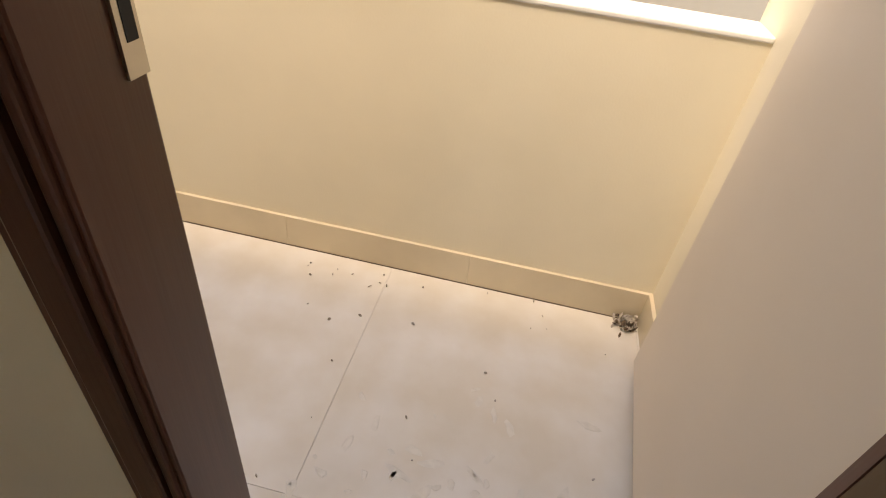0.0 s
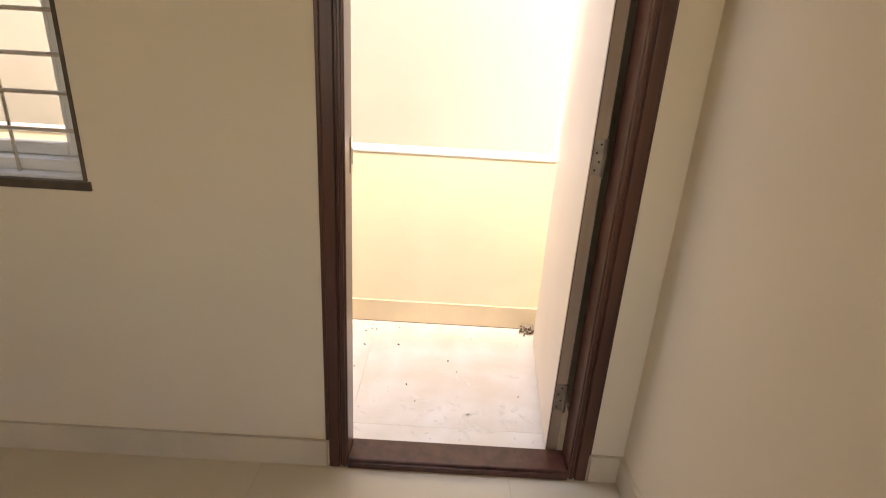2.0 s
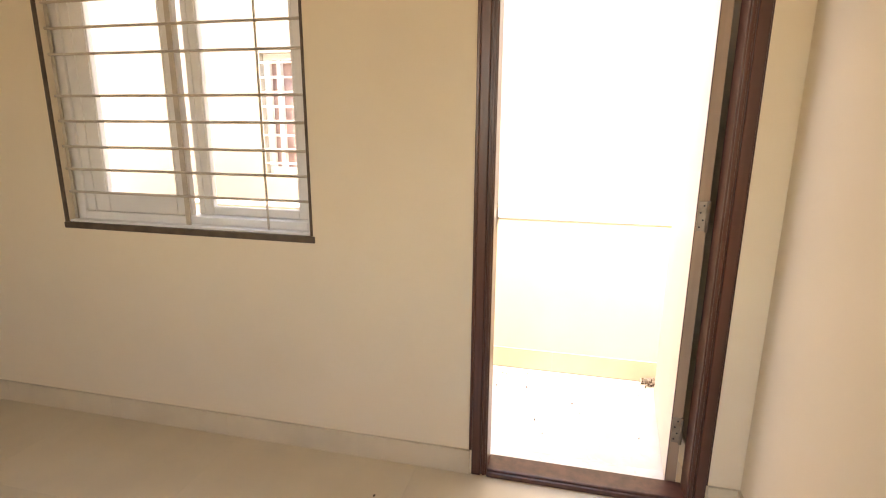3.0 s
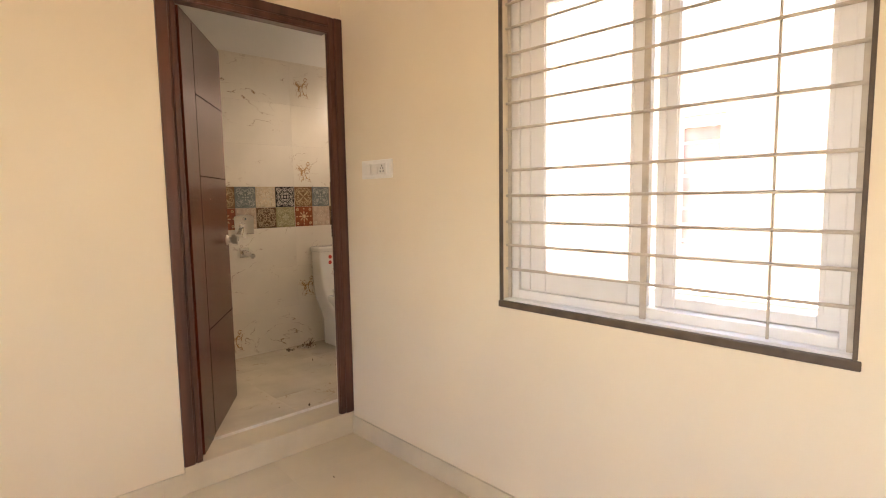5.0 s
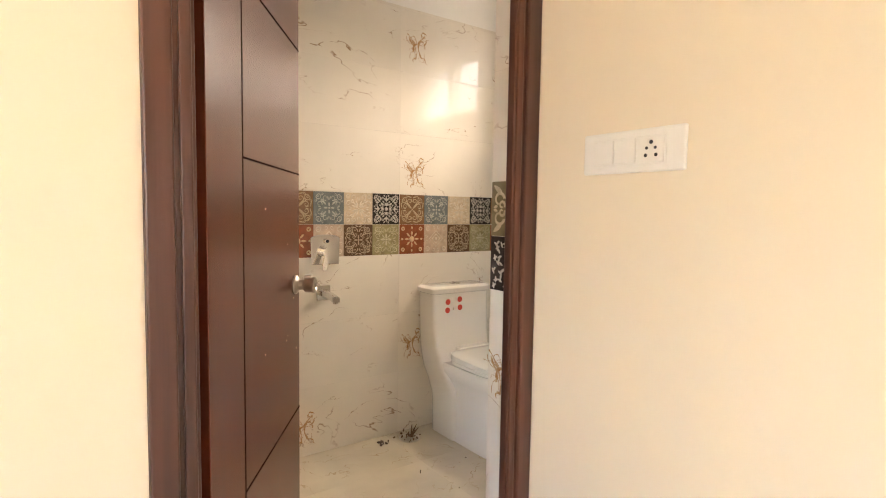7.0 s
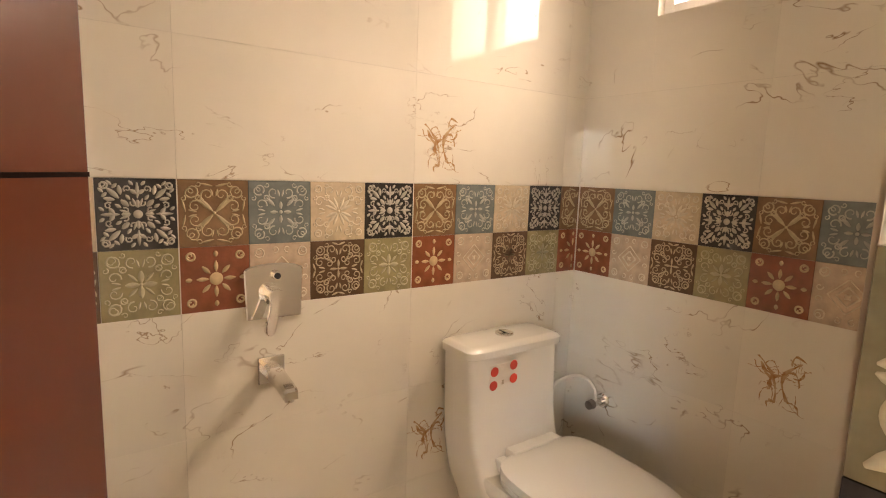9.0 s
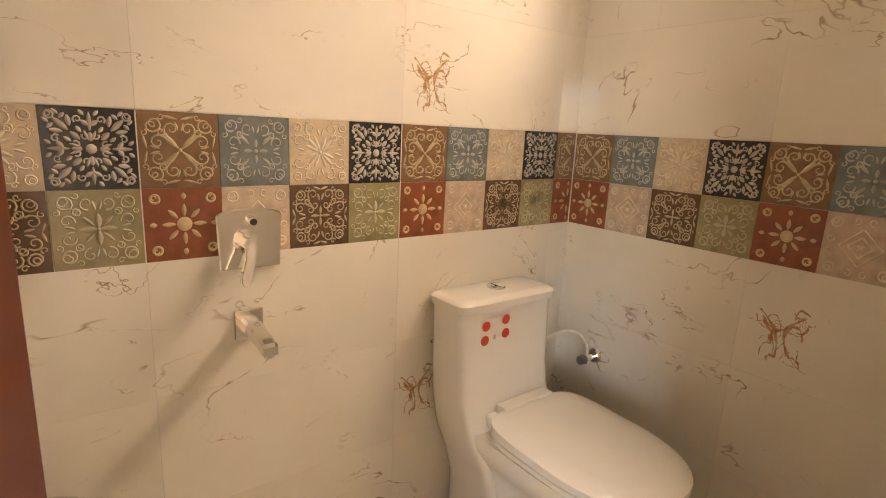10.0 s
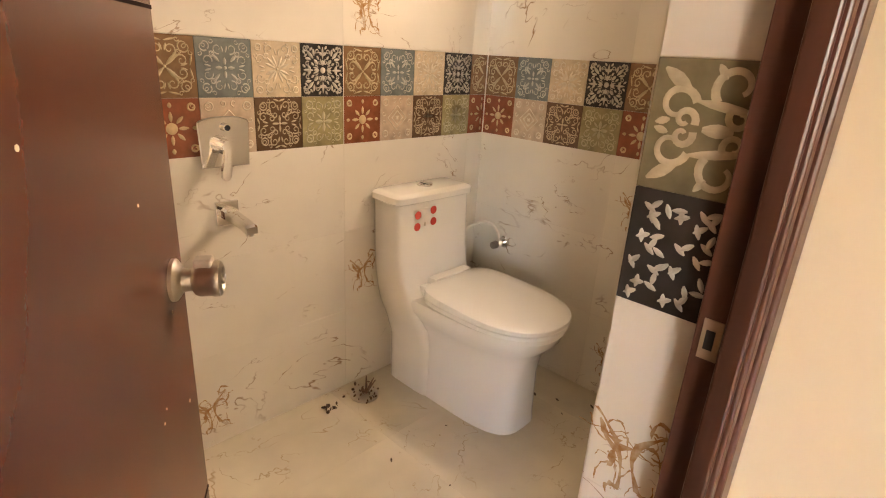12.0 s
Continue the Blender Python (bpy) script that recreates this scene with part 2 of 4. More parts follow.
# north wall with the window and the balcony door
WX0, WX1, WZ0, WZ1 = 1.10, 2.236, 0.90, 2.12
DX0, DX1, DZ1 = 2.868, 3.70, 2.12
wall_north = setting("wall_north", boxes(
    (0.0, 0, -0.2, WX0, T, 3.0), (WX0, 0, -0.2, WX1, T, WZ0), (WX0, 0, WZ1, WX1, T, 3.0),
    (WX1, 0, -0.2, DX0, T, 3.0), (DX0, 0, DZ1, DX1, T, 3.0), (DX0, 0, -0.2, DX1, T, -0.03), (DX1, 0, -0.2, RX, T, 3.0)), PAINT,
    "cream painted wall with window and balcony doorway")
wall_east = setting("wall_east", boxes((RX, RS - T, -0.2, RX + T, T, 3.0)), PAINT, "plain cream painted room wall")
# opening added in this unseen wall to let fill light in
wall_south = setting("wall_south", boxes((-T, RS - T, -0.2, 2.3, RS, 3.0), (3.3, RS - T, -0.2, RX, RS, 3.0), (2.3, RS - T, -0.2, 3.3, RS, 0.9), (2.3, RS - T, 2.2, 3.3, RS, 3.0)), PAINT, "unseen cream room wall with an opening added for fill light")
# west wall with the bathroom doorway
FY0, FY1, FZ0, FZ1 = -0.905, -0.002, 0.125, 2.255
wall_west = setting("wall_west", boxes(
    (BE, RS, -0.2, 0, FY0, 3.0), (BE, FY0, FZ1, 0, 0.0, 3.0), (BE, FY0, -0.2, -0.004, 0.0, FZ0 - 0.012),
    (-0.06, 0.0, -0.2, 0, T, 3.0), (BE, 0.02, -0.2, -0.06, BN + T, 3.0), (BE, 0.0, FZ1, -0.06, 0.02, 3.0)), PAINT,
    "cream painted wall with bathroom doorway")
floor = setting("floor", boxes((0, RS, -0.2, RX, 0, -0.006)), GROUT, "cream glossy tiled room floor", "floor")
ceiling = setting("ceiling", boxes((-0.0, RS, RH, RX, 0, 3.0)), WHITE, "plain white painted room ceiling", "ceiling")
roof = setting("roof_slab", boxes((BW - T, RS - T, 3.0, RX + T, T, 3.15), (BW - T, T, 3.0, 0.0, BN + T, 3.15)), PAINT_OUT, "plain concrete roof slab", "roof")

# bathroom shell
wall_bath_west = setting("wall_bath_west", boxes((BW - T, BS - T, -0.2, BW - 0.008, BN + T, 3.0)), GROUT_W, "bathroom wall clad in marble-look tiles with patterned band")
VX0, VX1, VZ0, VZ1 = -1.14, -0.47, 1.965, 2.36
wall_bath_north = setting("wall_bath_north", boxes(
    (BW - 0.008, BN + 0.008, -0.2, VX0, BN + T, 3.0), (VX1, BN + 0.008, -0.2, BE, BN + T, 3.0),
    (VX0, BN + 0.008, -0.2, VX1, BN + T, VZ0), (VX0, BN + 0.008, VZ1, VX1, BN + T, 3.0)), GROUT_W,
    "bathroom wall clad in tiles with high ventilator window")
wall_bath_south = setting("wall_bath_south", boxes((BW, BS - T, -0.2, BE, BS, 3.0)), MARBLE, "marble-look tiled bathroom wall")
bath_floor = setting("floor_bathroom", boxes((BW - 0.008, BS, -0.2, BE, BN + 0.008, BF - 0.004)), GROUT_W, "pale tiled bathroom floor, slightly dirty", "floor")
bath_ceiling = setting("ceiling_bathroom", boxes((BW, BS, 2.72, BE, BN, 2.85)), WHITE, "plain white bathroom ceiling", "ceiling")
upper = setting("wall_bath_upper", boxes((BW - 0.008, BS, BT, BW, BN, 2.72), (BW, BN, BT, BE, BN + 0.008, 2.72)), WHITE, "white plaster above the bathroom tiles")
lining = setting("wall_bath_east_lining", boxes((BE, BS, BF, BE + 0.006, FY0, BT), (BE - 0.006, 0.02, BF, BE, BN, BT)), MARBLE, "marble-look tiles beside the bathroom doorway")
step = setting("step_bathroom", boxes((-0.18, FY0, 0.0, 0.006, -0.001, FZ0), bevel=0.003), SKIRT, "cream stone step at the bathroom doorway", "step")

# balcony
PX0, PX1, PY, PZ = 0.02, 3.70, 1.075, 0.818
BZ = -0.050                              # balcony floor
balcony_floor = setting("floor_balcony", boxes((PX0, T, -0.2, PX1, PY, BZ - 0.006)), GROUT, "dusty pale tiled balcony floor", "floor")
parapet = setting("wall_parapet", boxes((PX0, PY, -0.2, PX1, PY + 0.13, PZ)), PAINT_OUT, "cream painted balcony parapet wall")
coping = setting("trim_coping", boxes((PX0, PY - 0.004, PZ, PX1, PY + 0.135, PZ + 0.014), bevel=0.004), COPING, "parapet coping, whitened for its sunlit top", "coping")
balcony_side = setting("wall_balcony_side", boxes((PX1, T, -0.2, PX1 + 0.12, PY + 0.14, 3.0)), PAINT_OUT, "cream painted balcony side wall")
ground = setting("ground", boxes((-900, -900, -3.6, 900, 900, -3.4)), EARTH, "dusty bare ground below the building", "ground")

# skirting, each length a tile of its own
def skirting(name, label, runs, h, th, z0, mat):
    base = tagged(thing(name), label, "skirting", kind="structure")
    for (x0, y0, x1, y1, nx, ny) in runs:
        part("skirting_tile", box(bmesh.new(), min(x0, x1, x0 + nx * th), min(y0, y1, y0 + ny * th), z0, max(x0, x1, x0 + nx * th), max(y0, y1, y0 + ny * th), z0 + h, bevel=0.0006, seg=1), mat, base)
    return base


def run(x0, x1, y, ny, step=0.6):
    xs = [x0]
    while xs[-1] + step < x1 - 0.05:
        xs.append(xs[-1] + step)
    xs.append(x1)
    return [(a + 0.0002, y, b - 0.0002, y, 0, ny) for a, b in zip(xs, xs[1:])]


def run_y(y0, y1, x, nx, step=0.6):
    ys = [y0]
    while ys[-1] + step < y1 - 0.05:
        ys.append(ys[-1] + step)
    ys.append(y1)
    return [(x, a + 0.0002, x, b - 0.0002, nx, 0) for a, b in zip(ys, ys[1:])]


skirting("baseboard", "cream tile skirting along the room walls", run(0.0, 2.862, 0, -1) + run(3.706, RX - 0.012, 0, -1) + run_y(RS, 0, RX, -1) + run_y(RS, FY0, 0, 1) + run(0.012, RX - 0.012, RS, 1), 0.10, 0.012, 0.0, SKIRT)
skirting("baseboard_balcony", "cream tile skirting round the balcony", run(PX0 + 0.012, PX1 - 0.012, PY, -1, 0.62) + run_y(T, PY, PX1, -1) + run_y(T, PY, PX0, 1), 0.117, 0.012, BZ, SKIRT)

# ---- door frames ----
def jamb(bm, x0, x1, y0, y1, z0, z1, inner):
    """An upright with a stepped moulding; inner: +1 when the opening lies towards +x."""
    box(bm, x0, y0 + 0.010, z0, x1, y1, z1, bevel=0.003)
    w = (x1 - x0)
    a, b = (x0, x0 + w * 0.62) if inner > 0 else (x1 - w * 0.62, x1)
    box(bm, a + 0.001, y0, z0 + 0.0005, b - 0.001, y0 + 0.02, z1 - 0.0005, bevel=0.004)
    e, f = (x0 - 0.010, x0 + 0.001) if inner > 0 else (x1 - 0.001, x1 + 0.004)
    box(bm, e, y0 + 0.004, z0 + 0.102, f, -0.0005, z1, bevel=0.002)
    c, d = (x1 - w * 0.30, x1 - 0.006) if inner > 0 else (x0 + 0.006, x0 + w * 0.30)
    box(bm, c, y0 + 0.004, z0 + 0.0005, d, y0 + 0.02, z1 - 0.0005, bevel=0.003)
    return bm


door_balcony = tagged(thing("door_1", (DX0, 0, 0)), "dark brown timber balcony door frame with pale leaf swung open", "door", kind="structure")
fw = 0.060
W = DX1 - DX0
part("jamb", jamb(bmesh.new(), 0, fw, -0.012, 0.095, 0.0, DZ1 - 0.001, 1), FRAME, door_balcony)
part("jamb", jamb(bmesh.new(), W - fw, W, -0.012, 0.095, 0.0, DZ1 - 0.001, -1), FRAME, door_balcony)
part("head", boxes((fw, -0.010, DZ1 - fw, W - fw, 0.095, DZ1 - 0.002), bevel=0.003), FRAME, door_balcony)
part("threshold", boxes((fw, -0.008, -0.02, W - fw, 0.09, 0.034), (fw, -0.014, 0.0, W - fw, 0.004, 0.022), bevel=0.004), FRAME, door_balcony)
leaf = part("leaf", boxes((-0.034, 0.006, 0.0, 0.0, 0.745, 2.03), bevel=0.002), LEAF_OUT, door_balcony, "pale pinkish laminate face")
leaf.matrix_local = pose(0.755, 0.098, 0, 0, 0, -4.4)
part("leaf_edge", boxes((-0.0335, 0.0, 0.001, -0.0005, 0.006, 2.029)), EDGE, leaf, "bare brown timber edge")
part("lipping", boxes((-0.0365, 0.0, 0.001, -0.034, 0.016, 2.029)), FRAME, leaf)


def butt_hinge(parent, x, y, z):
    hg = part("hinge", boxes((x - 0.014, y - 0.003, z, x + 0.012, y, z + 0.10), bevel=0.0008), AGED, parent, "dull steel butt hinge")
    part("knuckle", tube(bmesh.new(), [(x + 0.016, y - 0.006, z - 0.002), (x + 0.016, y - 0.006, z + 0.102)], 0.006, 10), AGED, hg)
    for k in range(4):
        part("screw", tube(bmesh.new(), [(x - 0.006 + (k % 2) * 0.009, y - 0.0042, z + 0.014 + k * 0.024), (x - 0.006 + (k % 2) * 0.009, y - 0.0028, z + 0.014 + k * 0.024)], 0.0032, 8), DARK, hg)


for hz in (0.19, 0.98, 1.76):
    butt_hinge(leaf, -0.018, 0.0, hz)
strike = part("strike_plate", boxes((fw - 0.001, 0.072, 0.95, fw + 0.003, 0.094, 1.05)), STEEL, door_balcony, "scuffed steel strike plate")
part("strike_hole", boxes((fw + 0.002, 0.078, 0.975, fw + 0.0035, 0.090, 1.02)), DARK, strike)

# bathroom door
door_bath = tagged(thing("door_2", (0, FY0, FZ0)), "red-brown bathroom door standing half open in its frame", "door", kind="structure")
H = FZ1 - FZ0
L = FY1 - FY0


def jamb_y(bm, y0, y1, z0, z1, inner):
    w = y1 - y0
    box(bm, -0.022, y0, z0, 0.002, y1, z1, bevel=0.003)
    box(bm, -0.060, y0 if inner > 0 else y0 + 0.038, z0, -0.021, y1 - 0.038 if inner > 0 else y1, z1, bevel=0.002)
    a, b = (y0, y0 + w * 0.58) if inner > 0 else (y1 - w * 0.58, y1)
    box(bm, -0.006, a + 0.001, z0 + 0.0005, 0.013, b - 0.001, z1 - 0.0005, bevel=0.004)
    c, d = (y1 - w * 0.32, y1 - 0.006) if inner > 0 else (y0 + 0.006, y0 + w * 0.32)
    box(bm, -0.006, c, z0 + 0.0005, 0.008, d, z1 - 0.0005, bevel=0.003)
    return bm


jw = 0.083
part("jamb", jamb_y(bmesh.new(), 0.0, jw, 0, H - 0.001, 1), FRAME, door_bath)
right_jamb = part("jamb", jamb_y(bmesh.new(), L - jw, L, 0, H - 0.001, -1), FRAME, door_bath)
hd = bmesh.new()
box(hd, -0.058, jw, H - jw, 0.002, L - jw, H - 0.002, bevel=0.003)
box(hd, -0.006, jw, H - jw * 0.58, 0.013, L - jw, H - 0.003, bevel=0.004)
box(hd, -0.006, jw, H - jw + 0.006, 0.008, L - jw, H - jw * 0.68, bevel=0.003)
part("head", hd, FRAME, door_bath)
part("strike_plate", boxes((-0.052, L - jw + 0.0365, 0.965, -0.030, L - jw + 0.0385, 1.015), bevel=0.0006), EDGE, right_jamb, "small dull strike plate")
part("strike_hole", boxes((-0.047, L - jw + 0.0358, 0.978, -0.037, L - jw + 0.0367, 1.002)), DARK, right_jamb)
# the leaf swings inwards about its hinge edge
OPEN = 57.0
LW, LH = 0.75, H - jw - 0.012
leaf2 = part("leaf", boxes((0.0, -0.034, 0.006, LW, 0.0, 0.006 + LH), bevel=0.0015), LEAF, door_bath, "glossy red-brown veneered leaf")
leaf2.matrix_local = pose(-0.062, jw - 0.004, 0, 0, 0, 90 + OPEN)
# the face towards the room is local -y
for b in ((0.20, -0.0348, 0.01, 0.2045, -0.0335, LH), (0.2045, -0.0348, 1.70, LW, -0.0335, 1.7045), (0.2045, -0.0348, 1.312, LW, -0.0335, 1.3165), (0.2045, -0.0348, 0.55, LW, -0.0335, 0.5545)):
    part("groove", boxes(b), GROOVE, leaf2, "thin dark routed groove")


def revolve_y(profile, cx, cz, n=24):
    """A turned shape about an axis along y; profile: (y, radius)."""
    bm = bmesh.new()
    return loft(bm, [[(cx + r * math.cos(2 * math.pi * k / n), y, cz + r * math.sin(2 * math.pi * k / n)) for k in range(n)] for y, r in profile])


for sgn, y0 in ((-1, -0.034), (1, 0.0)):
    kn = part("knob", revolve_y([(y0, 0.030), (y0 + sgn * 0.005, 0.030), (y0 + sgn * 0.009, 0.025), (y0 + sgn * 0.014, 0.017), (y0 + sgn * 0.026, 0.016),
                                 (y0 + sgn * 0.030, 0.022), (y0 + sgn * 0.036, 0.0245), (y0 + sgn * 0.052, 0.0245), (y0 + sgn * 0.055, 0.026), (y0 + sgn * 0.063, 0.025), (y0 + sgn * 0.066, 0.018), (y0 + sgn * 0.063, 0.015)],
                                LW - 0.055, 0.965), STEEL, leaf2, "brushed steel door knob", smooth=True)
    part("thumb_turn", boxes((LW - 0.067, min(y0 + sgn * 0.030, y0 + sgn * 0.054), 0.984, LW - 0.043, max(y0 + sgn * 0.030, y0 + sgn * 0.054), 0.997), bevel=0.003), STEEL, kn)
    part("lock_button", revolve_y([(y0 + sgn * 0.060, 0.008), (y0 + sgn * 0.068, 0.007), (y0 + sgn * 0.069, 0.004)], LW - 0.055, 0.965, 12), STEEL, kn, smooth=True)

# ---- window ----
window = tagged(thing("window_1", (WX0, 0, WZ0)), "white sliding window behind a cream iron grille", "window", kind="structure")
ww, wh = WX1 - WX0, WZ1 - WZ0
part("border", boxes((-0.012, -0.006, -0.022, ww + 0.016, 0.012, 0.004), bevel=0.003), BORDER, window, "rough dark brown bottom edge")
part("border", boxes((-0.008, -0.004, 0.004, 0.004, 0.010, wh), bevel=0.003), BORDER, window)
part("border", boxes((ww - 0.003, -0.004, 0.004, ww + 0.008, 0.010, wh), bevel=0.003), BORDER, window)
part("border", boxes((-0.012, -0.004, wh, ww + 0.012, 0.010, wh + 0.016), bevel=0.003), BORDER, window)
part("window_sill", boxes((0.004, 0.012, 0.0, ww - 0.003, T, 0.012), bevel=0.002), UPVC, window)
fr = part("window_frame", boxes((0.004, 0.055, 0.012, 0.045, T, wh - 0.001), (ww - 0.042, 0.055, 0.012, ww - 0.003, T, wh - 0.001), (0.045, 0.055, 0.012, ww - 0.042, T, 0.045), (0.045, 0.055, wh - 0.04, ww - 0.042, T, wh - 0.001), bevel=0.003), UPVC, window)
for (a, b, y, s, r, foot) in ((0.046, 0.570, 0.066, 0.120, 0.068, 0.080), (0.580, ww - 0.044, 0.100, 0.070, 0.056, 0.036)):
    sash = part("sash", boxes((a, y, 0.046, a + s, y + 0.028, wh - 0.041), (b - r, y, 0.046, b, y + 0.028, wh - 0.041), (a + s, y, 0.046, b - r, y + 0.028, 0.046 + foot), (a + s, y, wh - 0.1, b - r, y + 0.028, wh - 0.041), bevel=0.004), UPVC, window)
    part("track_rib", boxes((a + s * 0.30, y - 0.006, 0.05, a + s * 0.42, y + 0.001, wh - 0.05)), UPVC, sash)
    part("glazing_bead", boxes((a + s - 0.016, y - 0.004, 0.05 + foot, a + s - 0.006, y + 0.001, wh - 0.09), (b - r + 0.006, y - 0.004, 0.05 + foot, b - r + 0.014, y + 0.001, wh - 0.09), bevel=0.001), UPVC, sash)
    pane = part("pane", boxes((a + s - 0.004, y + 0.012, 0.07, b - r + 0.004, y + 0.016, wh - 0.09)), GLASS, sash)
    pane.visible_shadow = False
for z in (1.03, 1.125, 1.218, 1.321, 1.42, 1.58, 1.678, 1.774, 1.862, 1.96, 2.05):
    part("bar", tube(bmesh.new(), [(0.004, 0.030, z - WZ0), (ww - 0.003, 0.030, z - WZ0)], 0.0055, 8), GRILLE, window)
for x, w in ((1.113, 0.008), (1.672, 0.011), (2.035, 0.004), (2.222, 0.008)):
    part("upright", boxes((x - WX0 - w, 0.0365, 0.012, x - WX0 + w, 0.0415, wh - 0.001), bevel=0.001), GRILLE, window)

# ---- switch board ----
board = thing("switch_board", (0.292, 0.0, 1.463), label="white modular switch board with socket on cream wall", category="switch")
part("plate", boxes((-0.126, -0.010, -0.046, 0.126, 0.0, 0.046), bevel=0.004), PLASTIC, board)
part("bezel", boxes((-0.096, -0.013, -0.030, 0.086, -0.009, 0.030), bevel=0.002), PLASTIC, board)
for k in range(2):
    part("rocker", boxes((-0.092 + k * 0.056, -0.017, -0.026, -0.040 + k * 0.056, -0.012, 0.026), bevel=0.002), PLASTIC, board)
sock = part("socket", boxes((0.024, -0.0155, -0.027, 0.082, -0.012, 0.027), bevel=0.002), PLASTIC, board)
for hx, hz, r in ((0.053, 0.015, 0.0045), (0.043, 0.003, 0.0035), (0.063, 0.003, 0.0035), (0.041, -0.012, 0.004), (0.065, -0.012, 0.004)):
    part("hole", tube(bmesh.new(), [(hx, -0.0162, hz), (hx, -0.015, hz)], r, 8), DARK, sock)

# ---- neighbouring building ----
neighbour = thing("neighbour_building", (0, 2.2, -3.4), label="pale plastered building with barred window opposite", category="building")
nx0, nx1, nz0, nz1 = 0.70, 1.16, 4.30, 5.25
for b in ((-9, 0, 0, nx0, 6, 6.9), (nx1, 0, 0, 12, 6, 6.9), (nx0, 0, 0, nx1, 6, nz0), (nx0, 0, nz1, nx1, 6, 6.9)):
    part("wall", boxes(b), NEIGH, neighbour)
part("roof", boxes((-9.2, -0.25, 6.9, 12.2, 6.2, 7.05)), NEIGH, neighbour)
nw = part("window", boxes((nx0, 0.06, nz0, nx0 + 0.05, 0.10, nz1), (nx1 - 0.05, 0.06, nz0, nx1, 0.10, nz1), (nx0 + 0.05, 0.06, nz0, nx1 - 0.05, 0.10, nz0 + 0.05), (nx0 + 0.05, 0.06, nz1 - 0.05, nx1 - 0.05, 0.10, nz1), (0.82, 0.05, nz0 + 0.05, 0.85, 0.1, nz1 - 0.05)), UPVC, neighbour)
part("shutter", boxes((nx0, 0.12, nz0, nx1, 0.16, nz1)), SHUTTER, nw, "red-brown shutter")
for k in range(8):
    part("bar", boxes((nx0, 0.0, nz0 + 0.08 + k * 0.113, nx1, 0.010, nz0 + 0.094 + k * 0.113)), UPVC, nw)

# ---- ventilator ----
vent = tagged(thing("window_2", (VX0, BN, VZ0)), "small white ventilator window high in the tiled wall", "window", kind="structure")
vw, vh = VX1 - VX0, VZ1 - VZ0
part("window_frame", boxes((0.001, 0.03, 0.001, 0.035, 0.10, vh - 0.001), (vw - 0.035, 0.03, 0.001, vw - 0.001, 0.10, vh - 0.001), (0.035, 0.03, 0.001, vw - 0.035, 0.10, 0.035), (0.035, 0.03, vh - 0.035, vw - 0.035, 0.10, vh - 0.001), (vw / 2 - 0.03, 0.03, 0.035, vw / 2 + 0.03, 0.10, vh - 0.035), bevel=0.003), UPVC, vent)
for a in (0.035, vw / 2 + 0.03):
    p = part("pane", boxes((a, 0.06, 0.035, a + vw / 2 - 0.065, 0.064, vh - 0.035)), GLASS, vent)
    p.visible_shadow = False

# ---- one-piece toilet: local x points out from the wall ----
toilet = thing("toilet", (BW, 0.735, BF), label="white glazed one-piece toilet with red stickers on its tank", category="toilet")
bb = bmesh.new()
loft(bb, [oval(0.0, 0.014, 0.62, 0.135, 3.4, back=9), oval(0.03, 0.014, 0.617, 0.132, 3.4, back=9), oval(0.20, 0.012, 0.615, 0.130, 3.2, back=9), oval(0.27, 0.016, 0.628, 0.140, 2.9, back=9),
          oval(0.32, 0.05, 0.66, 0.163, 2.6, back=7), oval(0.355, 0.085, 0.694, 0.184, 2.4, back=6), oval(0.385, 0.085, 0.706, 0.188, 2.4, back=6), oval(0.398, 0.09, 0.700, 0.183, 2.4, back=6)])
part("bowl", bb, CERAMIC, toilet, smooth=True)
tb = bmesh.new()
loft(tb, [oval(0.0, 0.046, 0.28, 0.118, 7), oval(0.20, 0.040, 0.28, 0.118, 7), oval(0.29, 0.028, 0.275, 0.140, 7), oval(0.36, 0.014, 0.258, 0.162, 7), oval(0.42, 0.012, 0.225, 0.169, 8), oval(0.48, 0.010, 0.192, 0.173, 9), oval(0.56, 0.010, 0.174, 0.176, 10), oval(0.757, 0.010, 0.162, 0.180, 10)])
tank = part("tank", tb, CERAMIC, toilet, smooth=True)
lb = bmesh.new()
loft(lb, [oval(0.7575, 0.014, 0.157, 0.175, 9), oval(0.762, 0.012, 0.160, 0.178, 9), oval(0.763, 0.003, 0.174, 0.190, 9), oval(0.785, 0.003, 0.175, 0.191, 9), oval(0.794, 0.010, 0.167, 0.183, 9), oval(0.798, 0.022, 0.155, 0.170, 9)])
part("tank_lid", lb, CERAMIC, toilet, smooth=True)
bt = bmesh.new()
loft(bt, [[(0.088 + 0.030 * math.cos(a) * s, 0.030 * math.sin(a) * s, z) for a in [2 * math.pi * k / 24 for k in range(24)]] for z, s in ((0.797, 1), (0.803, 1), (0.805, 0.9), (0.8035, 0.82))])
btn = part("flush_button", bt, CHROME, toilet, "chrome flush button", smooth=True)
part("button_split", boxes((0.064, -0.001, 0.8038, 0.112, 0.001, 0.8048)), DARK, btn)
sb = bmesh.new()
loft(sb, [oval(0.400, 0.215, 0.708, 0.182, 2.35, back=5), oval(0.403, 0.21, 0.713, 0.187, 2.35, back=5), oval(0.415, 0.21, 0.713, 0.187, 2.35, back=5), oval(0.418, 0.215, 0.709, 0.183, 2.35, back=5)])
part("seat", sb, SEAT, toilet, smooth=True)
sl = bmesh.new()
